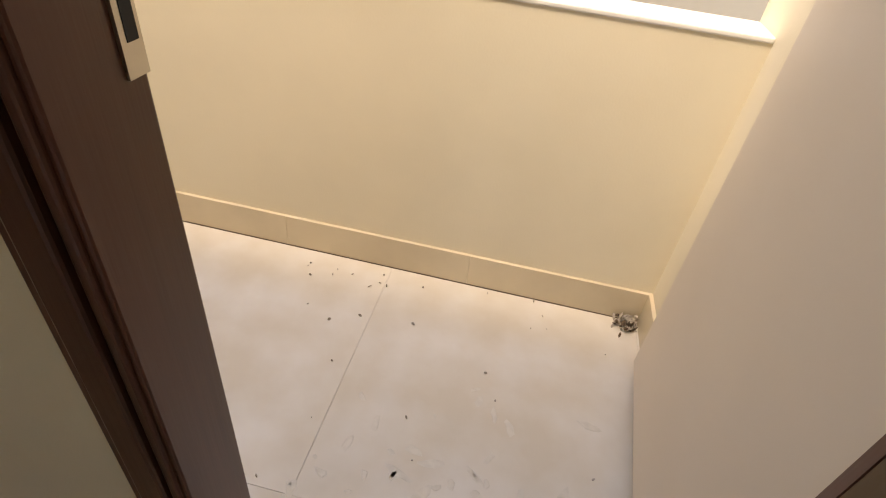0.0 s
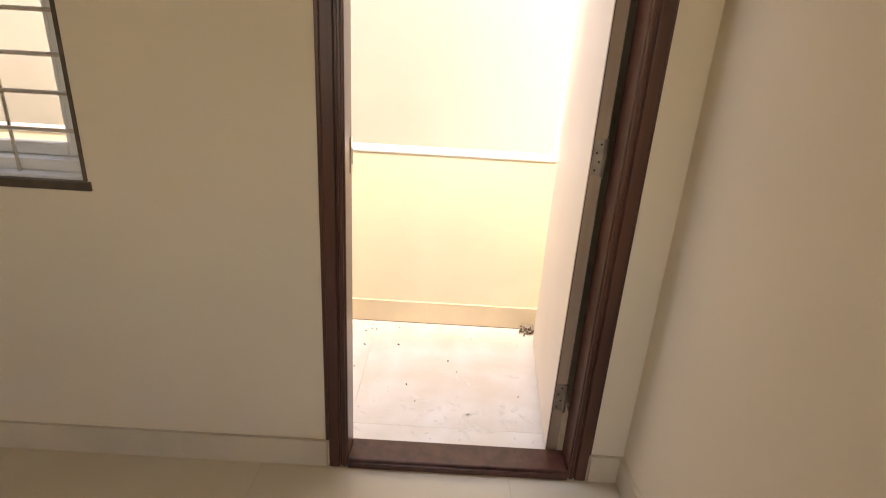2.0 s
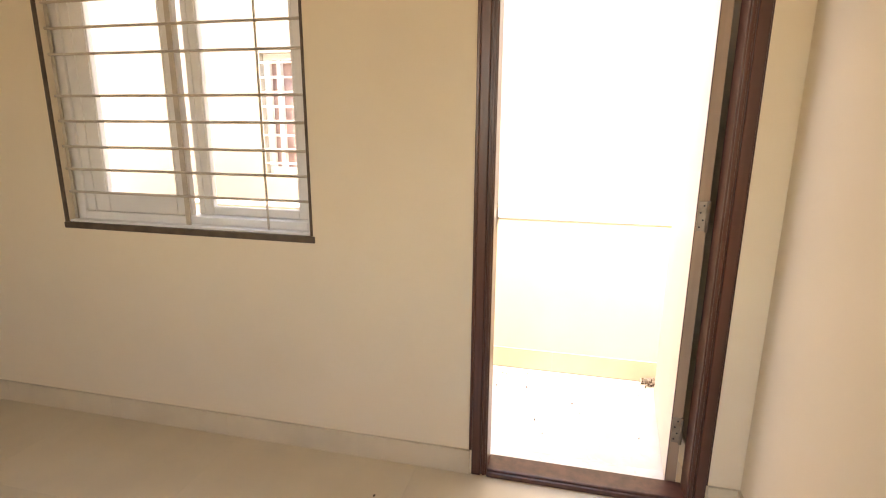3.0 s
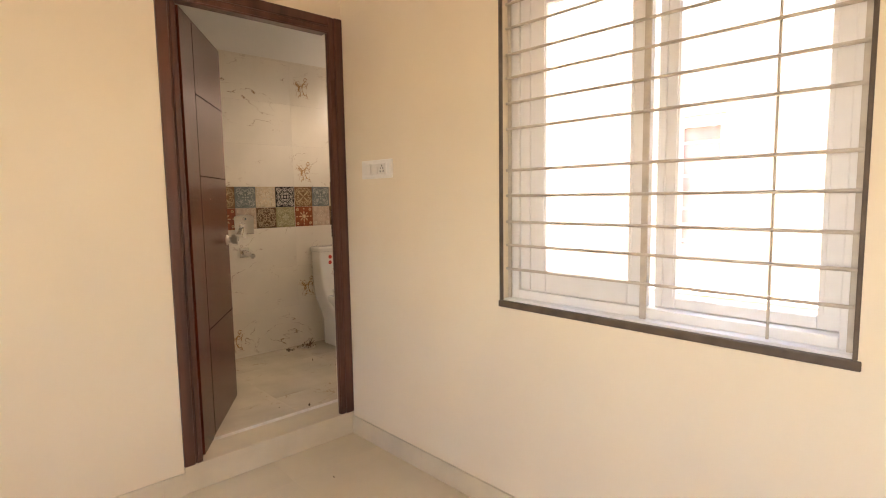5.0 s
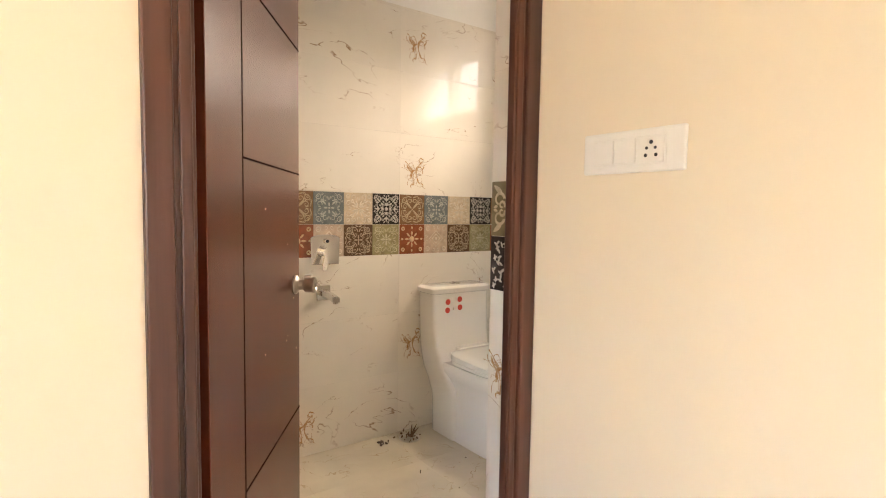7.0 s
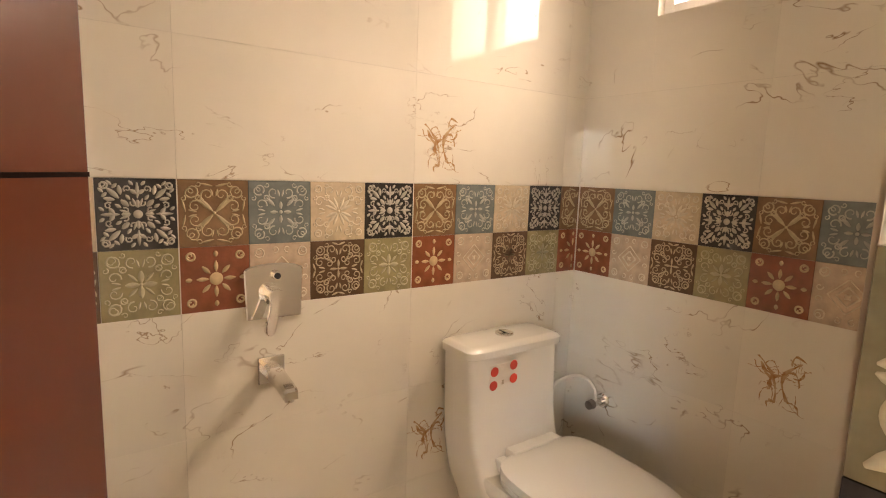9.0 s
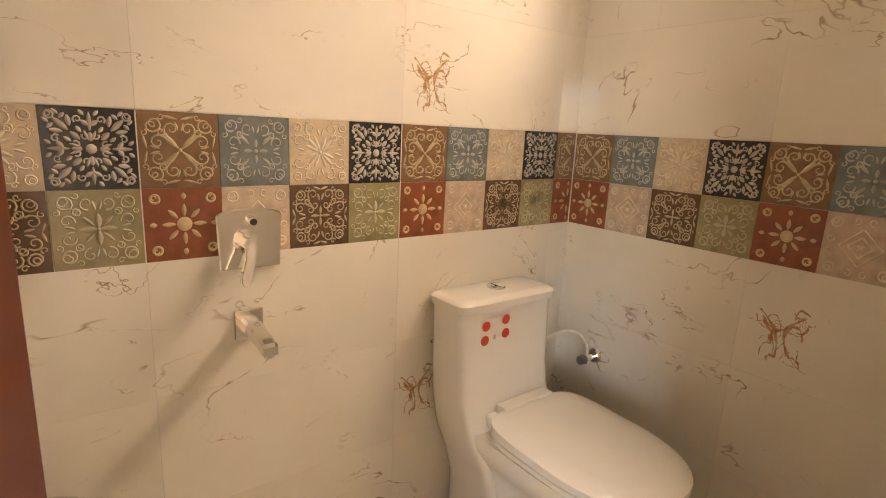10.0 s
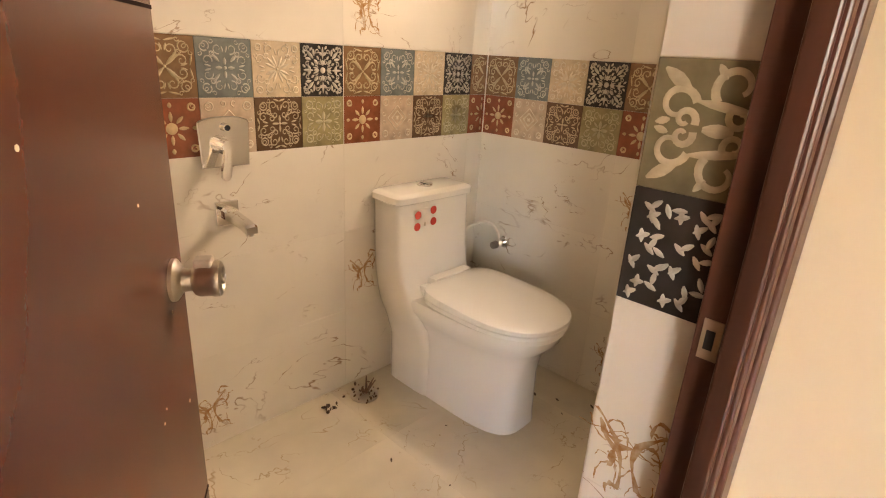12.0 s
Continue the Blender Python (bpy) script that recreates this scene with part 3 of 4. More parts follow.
loft(sl, [oval(0.4195, 0.215, 0.709, 0.183, 2.35, back=5), oval(0.422, 0.21, 0.715, 0.189, 2.35, back=5), oval(0.433, 0.21, 0.714, 0.188, 2.35, back=5), oval(0.440, 0.225, 0.697, 0.172, 2.35, back=5), oval(0.443, 0.27, 0.65, 0.127, 2.35, back=5)])
for v in sl.verts:
    if v.co.z > 0.426:
        v.co.z += 0.032 * (0.715 - v.co.x)
part("seat_cover", sl, SEAT, toilet, "closed white seat cover", smooth=True)
part("hinge_bar", boxes((0.186, -0.098, 0.398, 0.228, 0.098, 0.463), bevel=0.004), SEAT, toilet)
for k in (-1, 1):
    part("hinge_cap", boxes((0.184, k * 0.118 - 0.018, 0.398, 0.226, k * 0.118 + 0.018, 0.440), bevel=0.006), SEAT, toilet)
for o in toilet.children:
    if o.name.split(".")[0] in ("tank", "tank_lid"):
        o.location, o.scale = (0, -0.006, 0), (1, 1.035, 1)
    if o.name.split(".")[0] == "bowl":
        o.location, o.scale = (0.022, 0.018, 0), (1, 1.02, 1.04)
    if o.name.split(".")[0] in ("seat", "seat_cover", "hinge_bar", "hinge_cap"):
        o.location, o.scale = (0.022, 0.020, 0.019), (1, 1.03, 1)
stk = part("sticker", boxes((0.1655, -0.122, 0.655, 0.1672, -0.008, 0.735)), PAPER, toilet, "clear film sticker with red dots")
for dy, dz in ((-0.104, 0.714), (-0.026, 0.723), (-0.106, 0.670), (-0.024, 0.679)):
    part("red_dot", tube(bmesh.new(), [(0.1670, dy, dz), (0.1682, dy, dz)], 0.0155, 18), RED, stk, "round red print")
part("mark", boxes((0.1671, -0.072, 0.668, 0.168, -0.064, 0.682)), GROUT, stk)

# ---- wall mixer and spout ----
mixer = thing("shower_mixer", (BW, 0.013, 1.137), label="chrome concealed shower mixer plate with lever", category="tap")
mp_ = bmesh.new()
outline = [(-0.070, -0.070), (0.070, -0.070)] + [(0.075 * math.cos(a), 0.055 + 0.018 * math.sin(a)) for a in [math.pi * k / 14 for k in range(15)]]
loft(mp_, [[(x, y, z) for y, z in outline] for x in (0.0, 0.006)] + [[(0.009, y * 0.96, z * 0.96) for y, z in outline]])
part("plate", mp_, CHROME, mixer)


def rod_x(x0, x1, cy, cz, r, n=20):
    return tube(bmesh.new(), [(x0, cy, cz), (x1, cy, cz)], r, n)


part("collar", rod_x(0.008, 0.030, -0.008, -0.006, 0.026), CHROME, mixer, smooth=True)
part("cartridge", rod_x(0.028, 0.052, -0.008, -0.006, 0.019), CHROME, mixer, smooth=True)
lv = bmesh.new()
loft(lv, [[(0.045 + dx * 0.28 + u, -0.008 + dy + v, -0.006 - dx) for u, v in ((-0.006, -w), (0.006, -w), (0.008, 0), (0.006, w), (-0.006, w))] for dx, dy, w in ((-0.014, 0.004, 0.012), (0.0, 0.0, 0.014), (0.03, -0.008, 0.011), (0.062, -0.018, 0.013), (0.080, -0.023, 0.012), (0.088, -0.025, 0.006))])
part("lever", lv, CHROME, mixer, smooth=True)
dv = part("diverter", rod_x(0.008, 0.022, 0.004, 0.042, 0.012), CHROME, mixer, smooth=True)
part("diverter_cap", rod_x(0.022, 0.0235, 0.004, 0.042, 0.008), DARK, dv)

spout = thing("bath_spout", (BW, 0.003, 0.93), label="chrome wall spout on a square flange", category="tap")
part("flange", boxes((0.0, -0.034, -0.036, 0.010, 0.034, 0.036), bevel=0.002), CHROME, spout)
sp = bmesh.new()
loft(sp, [[(x, y * w, z0 + z * h) for y, z in ((-1, -1), (1, -1), (1, 0.6), (0.6, 1), (-0.6, 1), (-1, 0.6))] for x, w, z0, h in ((0.008, 0.021, 0.004, 0.015), (0.06, 0.019, 0.0, 0.013), (0.12, 0.018, -0.006, 0.012), (0.150, 0.018, -0.012, 0.012), (0.158, 0.016, -0.016, 0.010))])
so = part("spout_arm", sp, CHROME, spout)
part("aerator", tube(bmesh.new(), [(0.142, 0, -0.024), (0.142, 0, -0.034)], 0.012, 16), CHROME, so, smooth=True)

# ---- angle valve and hose ----
valve = thing("angle_valve", (-1.23, BN, 0.645), label="chrome angle valve with white hose to tank", category="valve")
part("rosette", tube(bmesh.new(), [(0, 0, 0), (0, -0.008, 0)], [0.027, 0.022], 20), CHROME, valve, smooth=True)
part("valve_body", tube(bmesh.new(), [(0, -0.006, 0), (0, -0.05, 0)], 0.012, 14), CHROME, valve, smooth=True)
part("handle", tube(bmesh.new(), [(0, -0.05, 0), (0, -0.056, 0), (0, -0.078, 0)], [0.012, 0.018, 0.016], 10), AGED, valve, "dark valve handle")
hose = [(0, -0.04, 0.010), (-0.005, -0.045, 0.05), (-0.03, -0.06, 0.085), (-0.06, -0.10, 0.095), (-0.085, -0.16, 0.07), (-0.09, -0.2, 0.02), (-0.09, -0.24, -0.05)]
fine = []
for i in range(len(hose) - 1):
    for k in range(4):
        p0, p1, p2, p3 = (Vector(hose[max(min(i + o, len(hose) - 1), 0)]) for o in (-1, 0, 1, 2))
        u = k / 4
        fine.append(0.5 * ((2 * p1) + (p2 - p0) * u + (2 * p0 - 5 * p1 + 4 * p2 - p3) * u * u + (3 * p1 - p0 - 3 * p2 + p3) * u ** 3))
part("hose", tube(bmesh.new(), fine, 0.006, 8), HOSE, valve, "white flexible hose", smooth=True)

# ---- wash basin ----
basin = thing("wash_basin", (BW, -0.72, 0.80), label="white ceramic wall-hung wash basin", category="basin")
bz = bmesh.new()
outer = [oval(-0.02, 0.03, 0.20, 0.10, 2.4, back=5), oval(0.04, 0.01, 0.32, 0.18, 2.4, back=6), oval(0.11, 0.0, 0.40, 0.235, 2.6, back=8), oval(0.155, 0.0, 0.42, 0.25, 2.6, back=8), oval(0.165, 0.004, 0.416, 0.246, 2.6, back=8),
         oval(0.160, 0.07, 0.395, 0.222, 2.4), oval(0.10, 0.10, 0.36, 0.19, 2.3), oval(0.055, 0.15, 0.29, 0.10, 2.2)]
part("bowl", loft(bz, outer), CERAMIC, basin, smooth=True)
part("waste", tube(bmesh.new(), [(0.22, 0, 0.054), (0.22, 0, 0.058)], 0.022, 16), CHROME, basin)
tp = part("pillar_tap", tube(bmesh.new(), [(0.04, 0, 0.16), (0.04, 0, 0.25), (0.055, 0, 0.275), (0.13, 0, 0.275), (0.14, 0, 0.262)], 0.013, 12), CHROME, basin, smooth=True)
part("tap_handle", boxes((0.025, -0.008, 0.272, 0.075, 0.008, 0.30), bevel=0.004), CHROME, tp)

# ---- floor drain, dirt and rubble ----
drain = thing("floor_drain", (-1.30, 0.44, BF), label="steel floor drain clogged with dirt", category="drain")
part("rim", tube(bmesh.new(), [(0, 0, 0), (0, 0, 0.004), (0, 0, 0.005)], [0.055, 0.055, 0.048], 24), STEEL, drain)
rng = random.Random(5)


def shards(places, size, lift, mat, name, label, category):
    bm = bmesh.new()
    for x, y, z in places:
        r = size * rng.uniform(0.4, 1.2)
        res = bmesh.ops.create_icosphere(bm, subdivisions=1, radius=r)
        rot = Euler((rng.uniform(0, 6), rng.uniform(0, 6), rng.uniform(0, 6))).to_matrix()
        sx, sy, sz = rng.uniform(0.6, 1.6), rng.uniform(0.5, 1.1), rng.uniform(0.25, 0.6)
        pts = [rot @ Vector((v.co.x * sx * rng.uniform(0.8, 1.2), v.co.y * sy, v.co.z * sz)) for v in res["verts"]]
        low = min(p.z for p in pts)
        for v, p in zip(res["verts"], pts):
            v.co = p + Vector((x, y, z - low - 0.001))
    return tagged(new(name, finish(bm, name, mat)), label, category, kind="stuff")


shards([(-1.30 + rng.gauss(0, 0.024), 0.44 + rng.gauss(0, 0.024), BF + 0.004 + abs(rng.gauss(0, 0.006))) for _ in range(34)], 0.008, 0, RUST, "drain_dirt", "dark wet dirt heaped on the floor drain", "dirt")
tw = bmesh.new()
for dx, dy, hh in ((0.01, 0.02, 0.075), (-0.02, 0.03, 0.05), (0.0, 0.045, 0.045)):
    tube(tw, [(-1.30, 0.45, BF + 0.004), (-1.30 + dx, 0.45 + dy * 0.5, BF + hh * 0.6), (-1.30 + dx * 2, 0.45 + dy, BF + hh)], [0.005, 0.004, 0.002], 6)
tagged(new("twigs", finish(tw, "twigs", RUST)), "dark scraps sticking up from the drain", "debris", kind="stuff")
shards([(-1.312 + rng.gauss(0, 0.012), 0.300 + rng.gauss(0, 0.014), BF) for _ in range(14)], 0.008, 0, DIRT, "dirt_clump", "small dark clump of dirt on the bathroom floor", "dirt")
spots = [(-0.905, 0.545), (-0.80, 0.95), (-0.72, 0.99), (-0.66, 0.93), (-0.60, 1.05), (-0.55, 0.96), (-0.45, 1.0), (-0.25, -0.3), (-0.9, 0.28), (-0.7, 0.35), (-0.16, -0.16)]
shards([(x - 0.05, y, BF) for x, y in spots for _ in range(1)], 0.009, 0, DIRT, "bathroom_grit", "dark crumbs scattered on the bathroom floor", "dirt")
shards([(3.676 - abs(rng.gauss(0, 0.022)), 1.05 - abs(rng.gauss(0, 0.022)), BZ + abs(rng.gauss(0, 0.010))) for _ in range(90)], 0.010, 0, SHARD, "rubble", "small heap of pale rubble in the balcony corner", "rubble")
shards([(3.676 - abs(rng.gauss(0, 0.026)), 1.05 - abs(rng.gauss(0, 0.026)), BZ + abs(rng.gauss(0, 0.010))) for _ in range(50)], 0.009, 0, DIRT, "rubble_dark", "dark chips in the balcony corner heap", "rubble")
shards([(rng.uniform(2.6, 3.62), 1.05 - abs(rng.gauss(0, 0.09)), BZ) for _ in range(22)] + [(rng.uniform(2.6, 3.55), rng.uniform(0.25, 0.9), BZ) for _ in range(8)], 0.006, 0, SHARD, "balcony_grit", "brown crumbs scattered over the balcony floor", "dirt")
shards([(2.55, -0.22, 0), (1.9, -0.75, 0), (2.2, -0.4, 0), (1.2, -0.9, 0), (0.35, -0.35, 0), (2.75, -0.9, 0)], 0.009, 0, DIRT, "room_grit", "dark crumbs on the room floor", "dirt")

sm = bmesh.new()
for k in range(70):
    cx, cy = rng.gauss(3.15, 0.22), rng.gauss(0.36, 0.13)
    if not (2.6 < cx < 3.58 and 0.18 < cy < 1.0):
        continue
    a0, rr, st = rng.uniform(0, 3), rng.uniform(0.004, 0.016), rng.uniform(1.5, 3.5)
    ring = []
    for q in range(9):
        a = 2 * math.pi * q / 9
        u, v = rr * st * math.cos(a) * rng.uniform(0.6, 1.2), rr * math.sin(a) * rng.uniform(0.5, 1.3)
        ring.append((cx + u * math.cos(a0) - v * math.sin(a0), cy + u * math.sin(a0) + v * math.cos(a0)))
    loft(sm, [[(x, y, BZ - 0.0002) for x, y in ring], [(cx + (x - cx) * 0.7, cy + (y - cy) * 0.7, BZ + 0.0008) for x, y in ring]])
tagged(new("plaster_smears", finish(sm, "plaster_smears", SMEAR)), "dried pale plaster smears on the balcony floor", "plaster", kind="stuff")
setting("trim_joint", boxes((PX0 + 0.012, PY - 0.0150, BZ - 0.0005, PX1 - 0.012, PY - 0.0118, BZ + 0.0025)), DIRT, "thin dark joint under the balcony skirting", "joint")
for k in range(7):
    x, z = rng.uniform(0.3, 0.72), rng.uniform(0.5, 1.25)
    part("paint_speck", tube(bmesh.new(), [(x, -0.0338, z), (x, -0.0346, z)], rng.uniform(0.0012, 0.003), 7), PAINT, leaf2, "tiny cream paint speck")

# ---- tiles, pieces of floors and walls ----
def slab(name, w, h, th, mat, bevel=0.00025):
    """A tile lying in x and z, face towards -y, its lower left corner at the origin."""
    bm = bmesh.new()
    b = bevel
    front = [(b, -th, b), (w - b, -th, b), (w - b, -th, h - b), (b, -th, h - b)]
    mid = [(0, -th + b, 0), (w, -th + b, 0), (w, -th + b, h), (0, -th + b, h)]
    back = [(0, 0, 0), (w, 0, 0), (w, 0, h), (0, 0, h)]
    loft(bm, [back, mid, front])
    return finish(bm, name, mat)


MESHES = {}


def lay(name, w, h, th, mat, m, parent):
    key = (round(w, 4), round(h, 4), th, mat.name)
    if key not in MESHES:
        MESHES[key] = slab(name, w, h, th, mat)
    ob = new(name, MESHES[key])
    ob.parent = parent
    ob.matrix_local = m
    return ob


def cuts(a, b, start, size):
    xs = [a]
    k = math.ceil((a - start) / size + 1e-6)
    while start + k * size < b - 0.004:
        if start + k * size > a + 0.004:
            xs.append(start + k * size)
        k += 1
    return list(zip(xs, xs[1:] + [b]))


G = 0.0003
# floors: face up
def pave(parent, x0, x1, y0, y1, top, th, sx, sy, ox, oy, mat, G=G):
    for a, b in cuts(x0, x1, ox, sx):
        for c, d in cuts(y0, y1, oy, sy):
            lay("tile", b - a - G, d - c - G, th, mat, Matrix.Translation((a + G / 2, c + G / 2, top - th)) @ Matrix(((1, 0, 0, 0), (0, 0, 1, 0), (0, -1, 0, 0), (0, 0, 0, 1))), parent)


pave(floor, 0.0, RX, RS, 0.0, 0.0, 0.006, 0.8, 0.8, 0.25, -0.5, FLOOR)
pave(balcony_floor, PX0, PX1, T, PY, BZ, 0.006, 0.8, 0.8, 2.882, 0.268, BALC, 0.0009)
pave(bath_floor, BW, BE, BS, BN, BF, 0.004, 0.6, 0.6, -1.05, -0.25, BFLOOR)

# the patterned band: raised scrollwork on coloured squares
S = 0.1575
ZB, ZM, ZT = 1.102, 1.2595, 1.417
PALETTE = {
    "brown": ((0.26, 0.15, 0.075), (0.58, 0.45, 0.27)), "blue": ((0.20, 0.225, 0.215), (0.52, 0.52, 0.46)),
    "cream": ((0.66, 0.53, 0.37), (0.76, 0.66, 0.50)), "black": ((0.045, 0.040, 0.036), (0.55, 0.50, 0.43)),
    "umber": ((0.15, 0.085, 0.045), (0.56, 0.43, 0.28)), "green": ((0.36, 0.31, 0.16), (0.58, 0.52, 0.34)),
    "orange": ((0.30, 0.095, 0.045), (0.72, 0.52, 0.30)), "diamond": ((0.60, 0.46, 0.34), (0.74, 0.63, 0.48)),
    "scroll": ((0.25, 0.21, 0.12), (0.60, 0.50, 0.33)), "sprig": ((0.045, 0.040, 0.036), (0.55, 0.50, 0.43))}
TILE_MAT = {k: material("glazed_" + k + "_tile", v[0], 0.22, vary=0.10, scale=26, grain=120, bump=0.05, coat=0.3) for k, v in PALETTE.items()}
RELIEF_MAT = {k: material("raised_" + k + "_glaze", v[1], 0.2, vary=0.10, scale=40, grain=160, bump=0.03, coat=0.3) for k, v in PALETTE.items()}


def curl(cx, cy, r0, r1, a0, turns, n=12):
    return [(cx + (r0 + (r1 - r0) * i / n) * math.cos(a0 + turns * 2 * math.pi * i / n), cy + (r0 + (r1 - r0) * i / n) * math.sin(a0 + turns * 2 * math.pi * i / n)) for i in range(n + 1)]


def leafy(x0, y0, x1, y1):
    return [(x0 + (x1 - x0) * i / 4, y0 + (y1 - y0) * i / 4) for i in range(5)]


# strokes in one eighth of the square, mirrored and turned to fill it: points, width, and whether it swells like a leaf
DESIGNS = {
    "brown": [(curl(0.27, 0.10, 0.10, 0.02, 2.6, -1.2), 0.022, 0), (curl(0.33, 0.31, 0.09, 0.02, 3.9, 1.1), 0.022, 0), (leafy(0.02, 0.02, 0.22, 0.20), 0.05, 1), (leafy(0.40, 0.02, 0.44, 0.20), 0.03, 1)],
    "blue": [(leafy(0.05, 0.0, 0.17, 0.0), 0.05, 1), (leafy(0.10, 0.10, 0.22, 0.22), 0.05, 1), (curl(0.31, 0.12, 0.09, 0.03, 3.4, -0.9), 0.022, 0), (curl(0.36, 0.34, 0.08, 0.03, 3.9, 0.9), 0.024, 0)],
    "cream": [(leafy(0.04, 0.015, 0.24, 0.10), 0.05, 1), (leafy(0.04, 0.03, 0.2, 0.2), 0.05, 1), (curl(0.35, 0.16, 0.10, 0.02, 3.0, -1.1), 0.022, 0), (curl(0.38, 0.38, 0.07, 0.02, 3.9, 1.0), 0.022, 0)],
    "black": [(leafy(0.09, 0.0, 0.20, 0.0), 0.06, 1), (leafy(0.22, 0.0, 0.44, 0.0), 0.045, 1), (leafy(0.28, 0.0, 0.34, 0.09), 0.05, 1), (leafy(0.11, 0.11, 0.20, 0.20), 0.06, 1), (leafy(0.22, 0.22, 0.36, 0.36), 0.06, 1), (leafy(0.27, 0.20, 0.40, 0.22), 0.05, 1), (leafy(0.36, 0.30, 0.42, 0.24), 0.04, 1)],
    "umber": [(curl(0.17, 0.10, 0.07, 0.02, 1.0, 1.1), 0.022, 0), (curl(0.34, 0.13, 0.09, 0.02, 2.4, -1.2), 0.022, 0), (curl(0.34, 0.33, 0.08, 0.02, 3.9, 1.2), 0.022, 0), (leafy(0.02, 0.0, 0.16, 0.0), 0.04, 1), (leafy(0.42, 0.0, 0.46, 0.12), 0.03, 1)],
    "green": [(leafy(0.02, 0.0, 0.2, 0.0), 0.07, 1), (leafy(0.05, 0.05, 0.16, 0.16), 0.04, 1), (curl(0.33, 0.11, 0.09, 0.02, 3.3, -1.0), 0.022, 0), (curl(0.34, 0.35, 0.10, 0.02, 3.9, 1.1), 0.024, 0)],
    "orange": [(leafy(0.11, 0.0, 0.28, 0.0), 0.055, 1), (leafy(0.085, 0.085, 0.20, 0.20), 0.055, 1), (leafy(0.34, 0.0, 0.43, 0.0), 0.06, 1), (curl(0.36, 0.36, 0.07, 0.02, 3.9, 0.9), 0.03, 0)],
    "diamond": [(leafy(0.0, 0.16, 0.16, 0.0), 0.03, 0), (leafy(0.0, 0.28, 0.28, 0.0), 0.022, 0), (leafy(0.0, 0.03, 0.03, 0.0), 0.07, 1), (curl(0.36, 0.36, 0.09, 0.02, 3.9, 1.0), 0.024, 0), (curl(0.40, 0.10, 0.06, 0.02, 3.0, 0.9), 0.02, 0)]}
for kind_ in ("brown", "blue", "cream", "umber", "green"):
    DESIGNS[kind_] += [(curl(0.22, 0.215, 0.055, 0.015, 0.8, 1.0, 8), 0.02, 0), (curl(0.43, 0.22, 0.045, 0.012, 2.0, 1.0, 8), 0.018, 0), (leafy(0.25, 0.02, 0.36, 0.05), 0.03, 1)]
DESIGNS["black"] += [(curl(0.15, 0.05, 0.045, 0.015, 1.0, 0.9, 8), 0.022, 0), (curl(0.40, 0.40, 0.055, 0.015, 3.9, 1.1, 8), 0.022, 0), (curl(0.35, 0.12, 0.05, 0.015, 2.4, -1.1, 8), 0.022, 0), (leafy(0.02, 0.10, 0.06, 0.22), 0.03, 1), (leafy(0.30, 0.40, 0.36, 0.46), 0.035, 1), (leafy(0.40, 0.05, 0.46, 0.10), 0.04, 1), (leafy(0.20, 0.09, 0.27, 0.14), 0.04, 1)]
# free ornament of the doorway squares, over the whole square
FREE = {
    "scroll": [(pts if f > 0 else [(x, -y) for x, y in pts], w, k) for f in (1, -1) for pts, w, k in (
        (leafy(-0.43, 0.42, -0.21, 0.27), 0.085, 1), (curl(0.10, 0.31, 0.16, 0.06, 3.9, -0.75, 16), 0.055, 0), (curl(-0.29, 0.16, 0.14, 0.07, 0.2, 0.75, 16), 0.055, 0), (leafy(-0.16, 0.20, 0.26, 0.14), 0.06, 1),
        (curl(-0.22, 0.06, 0.085, 0.025, -0.4, 0.95, 14), 0.05, 0), (curl(0.16, 0.10, 0.085, 0.03, 2.4, 0.9, 14), 0.045, 0), (leafy(-0.44, 0.02, -0.33, 0.05), 0.05, 1), (leafy(-0.08, 0.01, 0.14, 0.01), 0.07, 1), (leafy(-0.05, 0.46, 0.02, 0.36), 0.05, 1))],
    "sprig": [(leafy(x, y, x + 0.12 * math.cos(a), y + 0.12 * math.sin(a)), 0.042, 1) for q in (0, 1) for x, y, a in [(u + 0.05 * q, v - 0.04 * q, b + 1.3 * q) for u, v, b in
              ((-0.40, 0.38, -0.6), (-0.36, 0.26, 0.5), (-0.22, 0.40, -1.2), (-0.14, 0.30, 0.3), (-0.24, 0.18, 2.2), (0.04, 0.40, -0.9), (0.02, 0.22, 0.6), (-0.10, 0.10, -0.7), (-0.42, 0.08, 0.4), (-0.30, 0.0, 1.1), (-0.16, -0.04, 2.6),
               (0.06, 0.04, -1.0), (-0.44, -0.16, 0.8), (-0.28, -0.14, -0.5), (-0.10, -0.16, 0.7), (0.04, -0.22, -1.3), (-0.40, -0.32, 0.2), (-0.22, -0.30, 1.4), (-0.14, -0.42, 0.4), (0.02, -0.40, 1.0), (-0.44, -0.44, 0.5), (0.14, 0.12, 1.2), (0.14, -0.12, -1.2), (0.13, 0.30, 1.0))]]}
DISC = {"black": 0.06, "blue": 0.03, "orange": 0.10, "brown": 0.025, "cream": 0.025, "green": 0.025, "umber": 0.025, "diamond": 0.02}


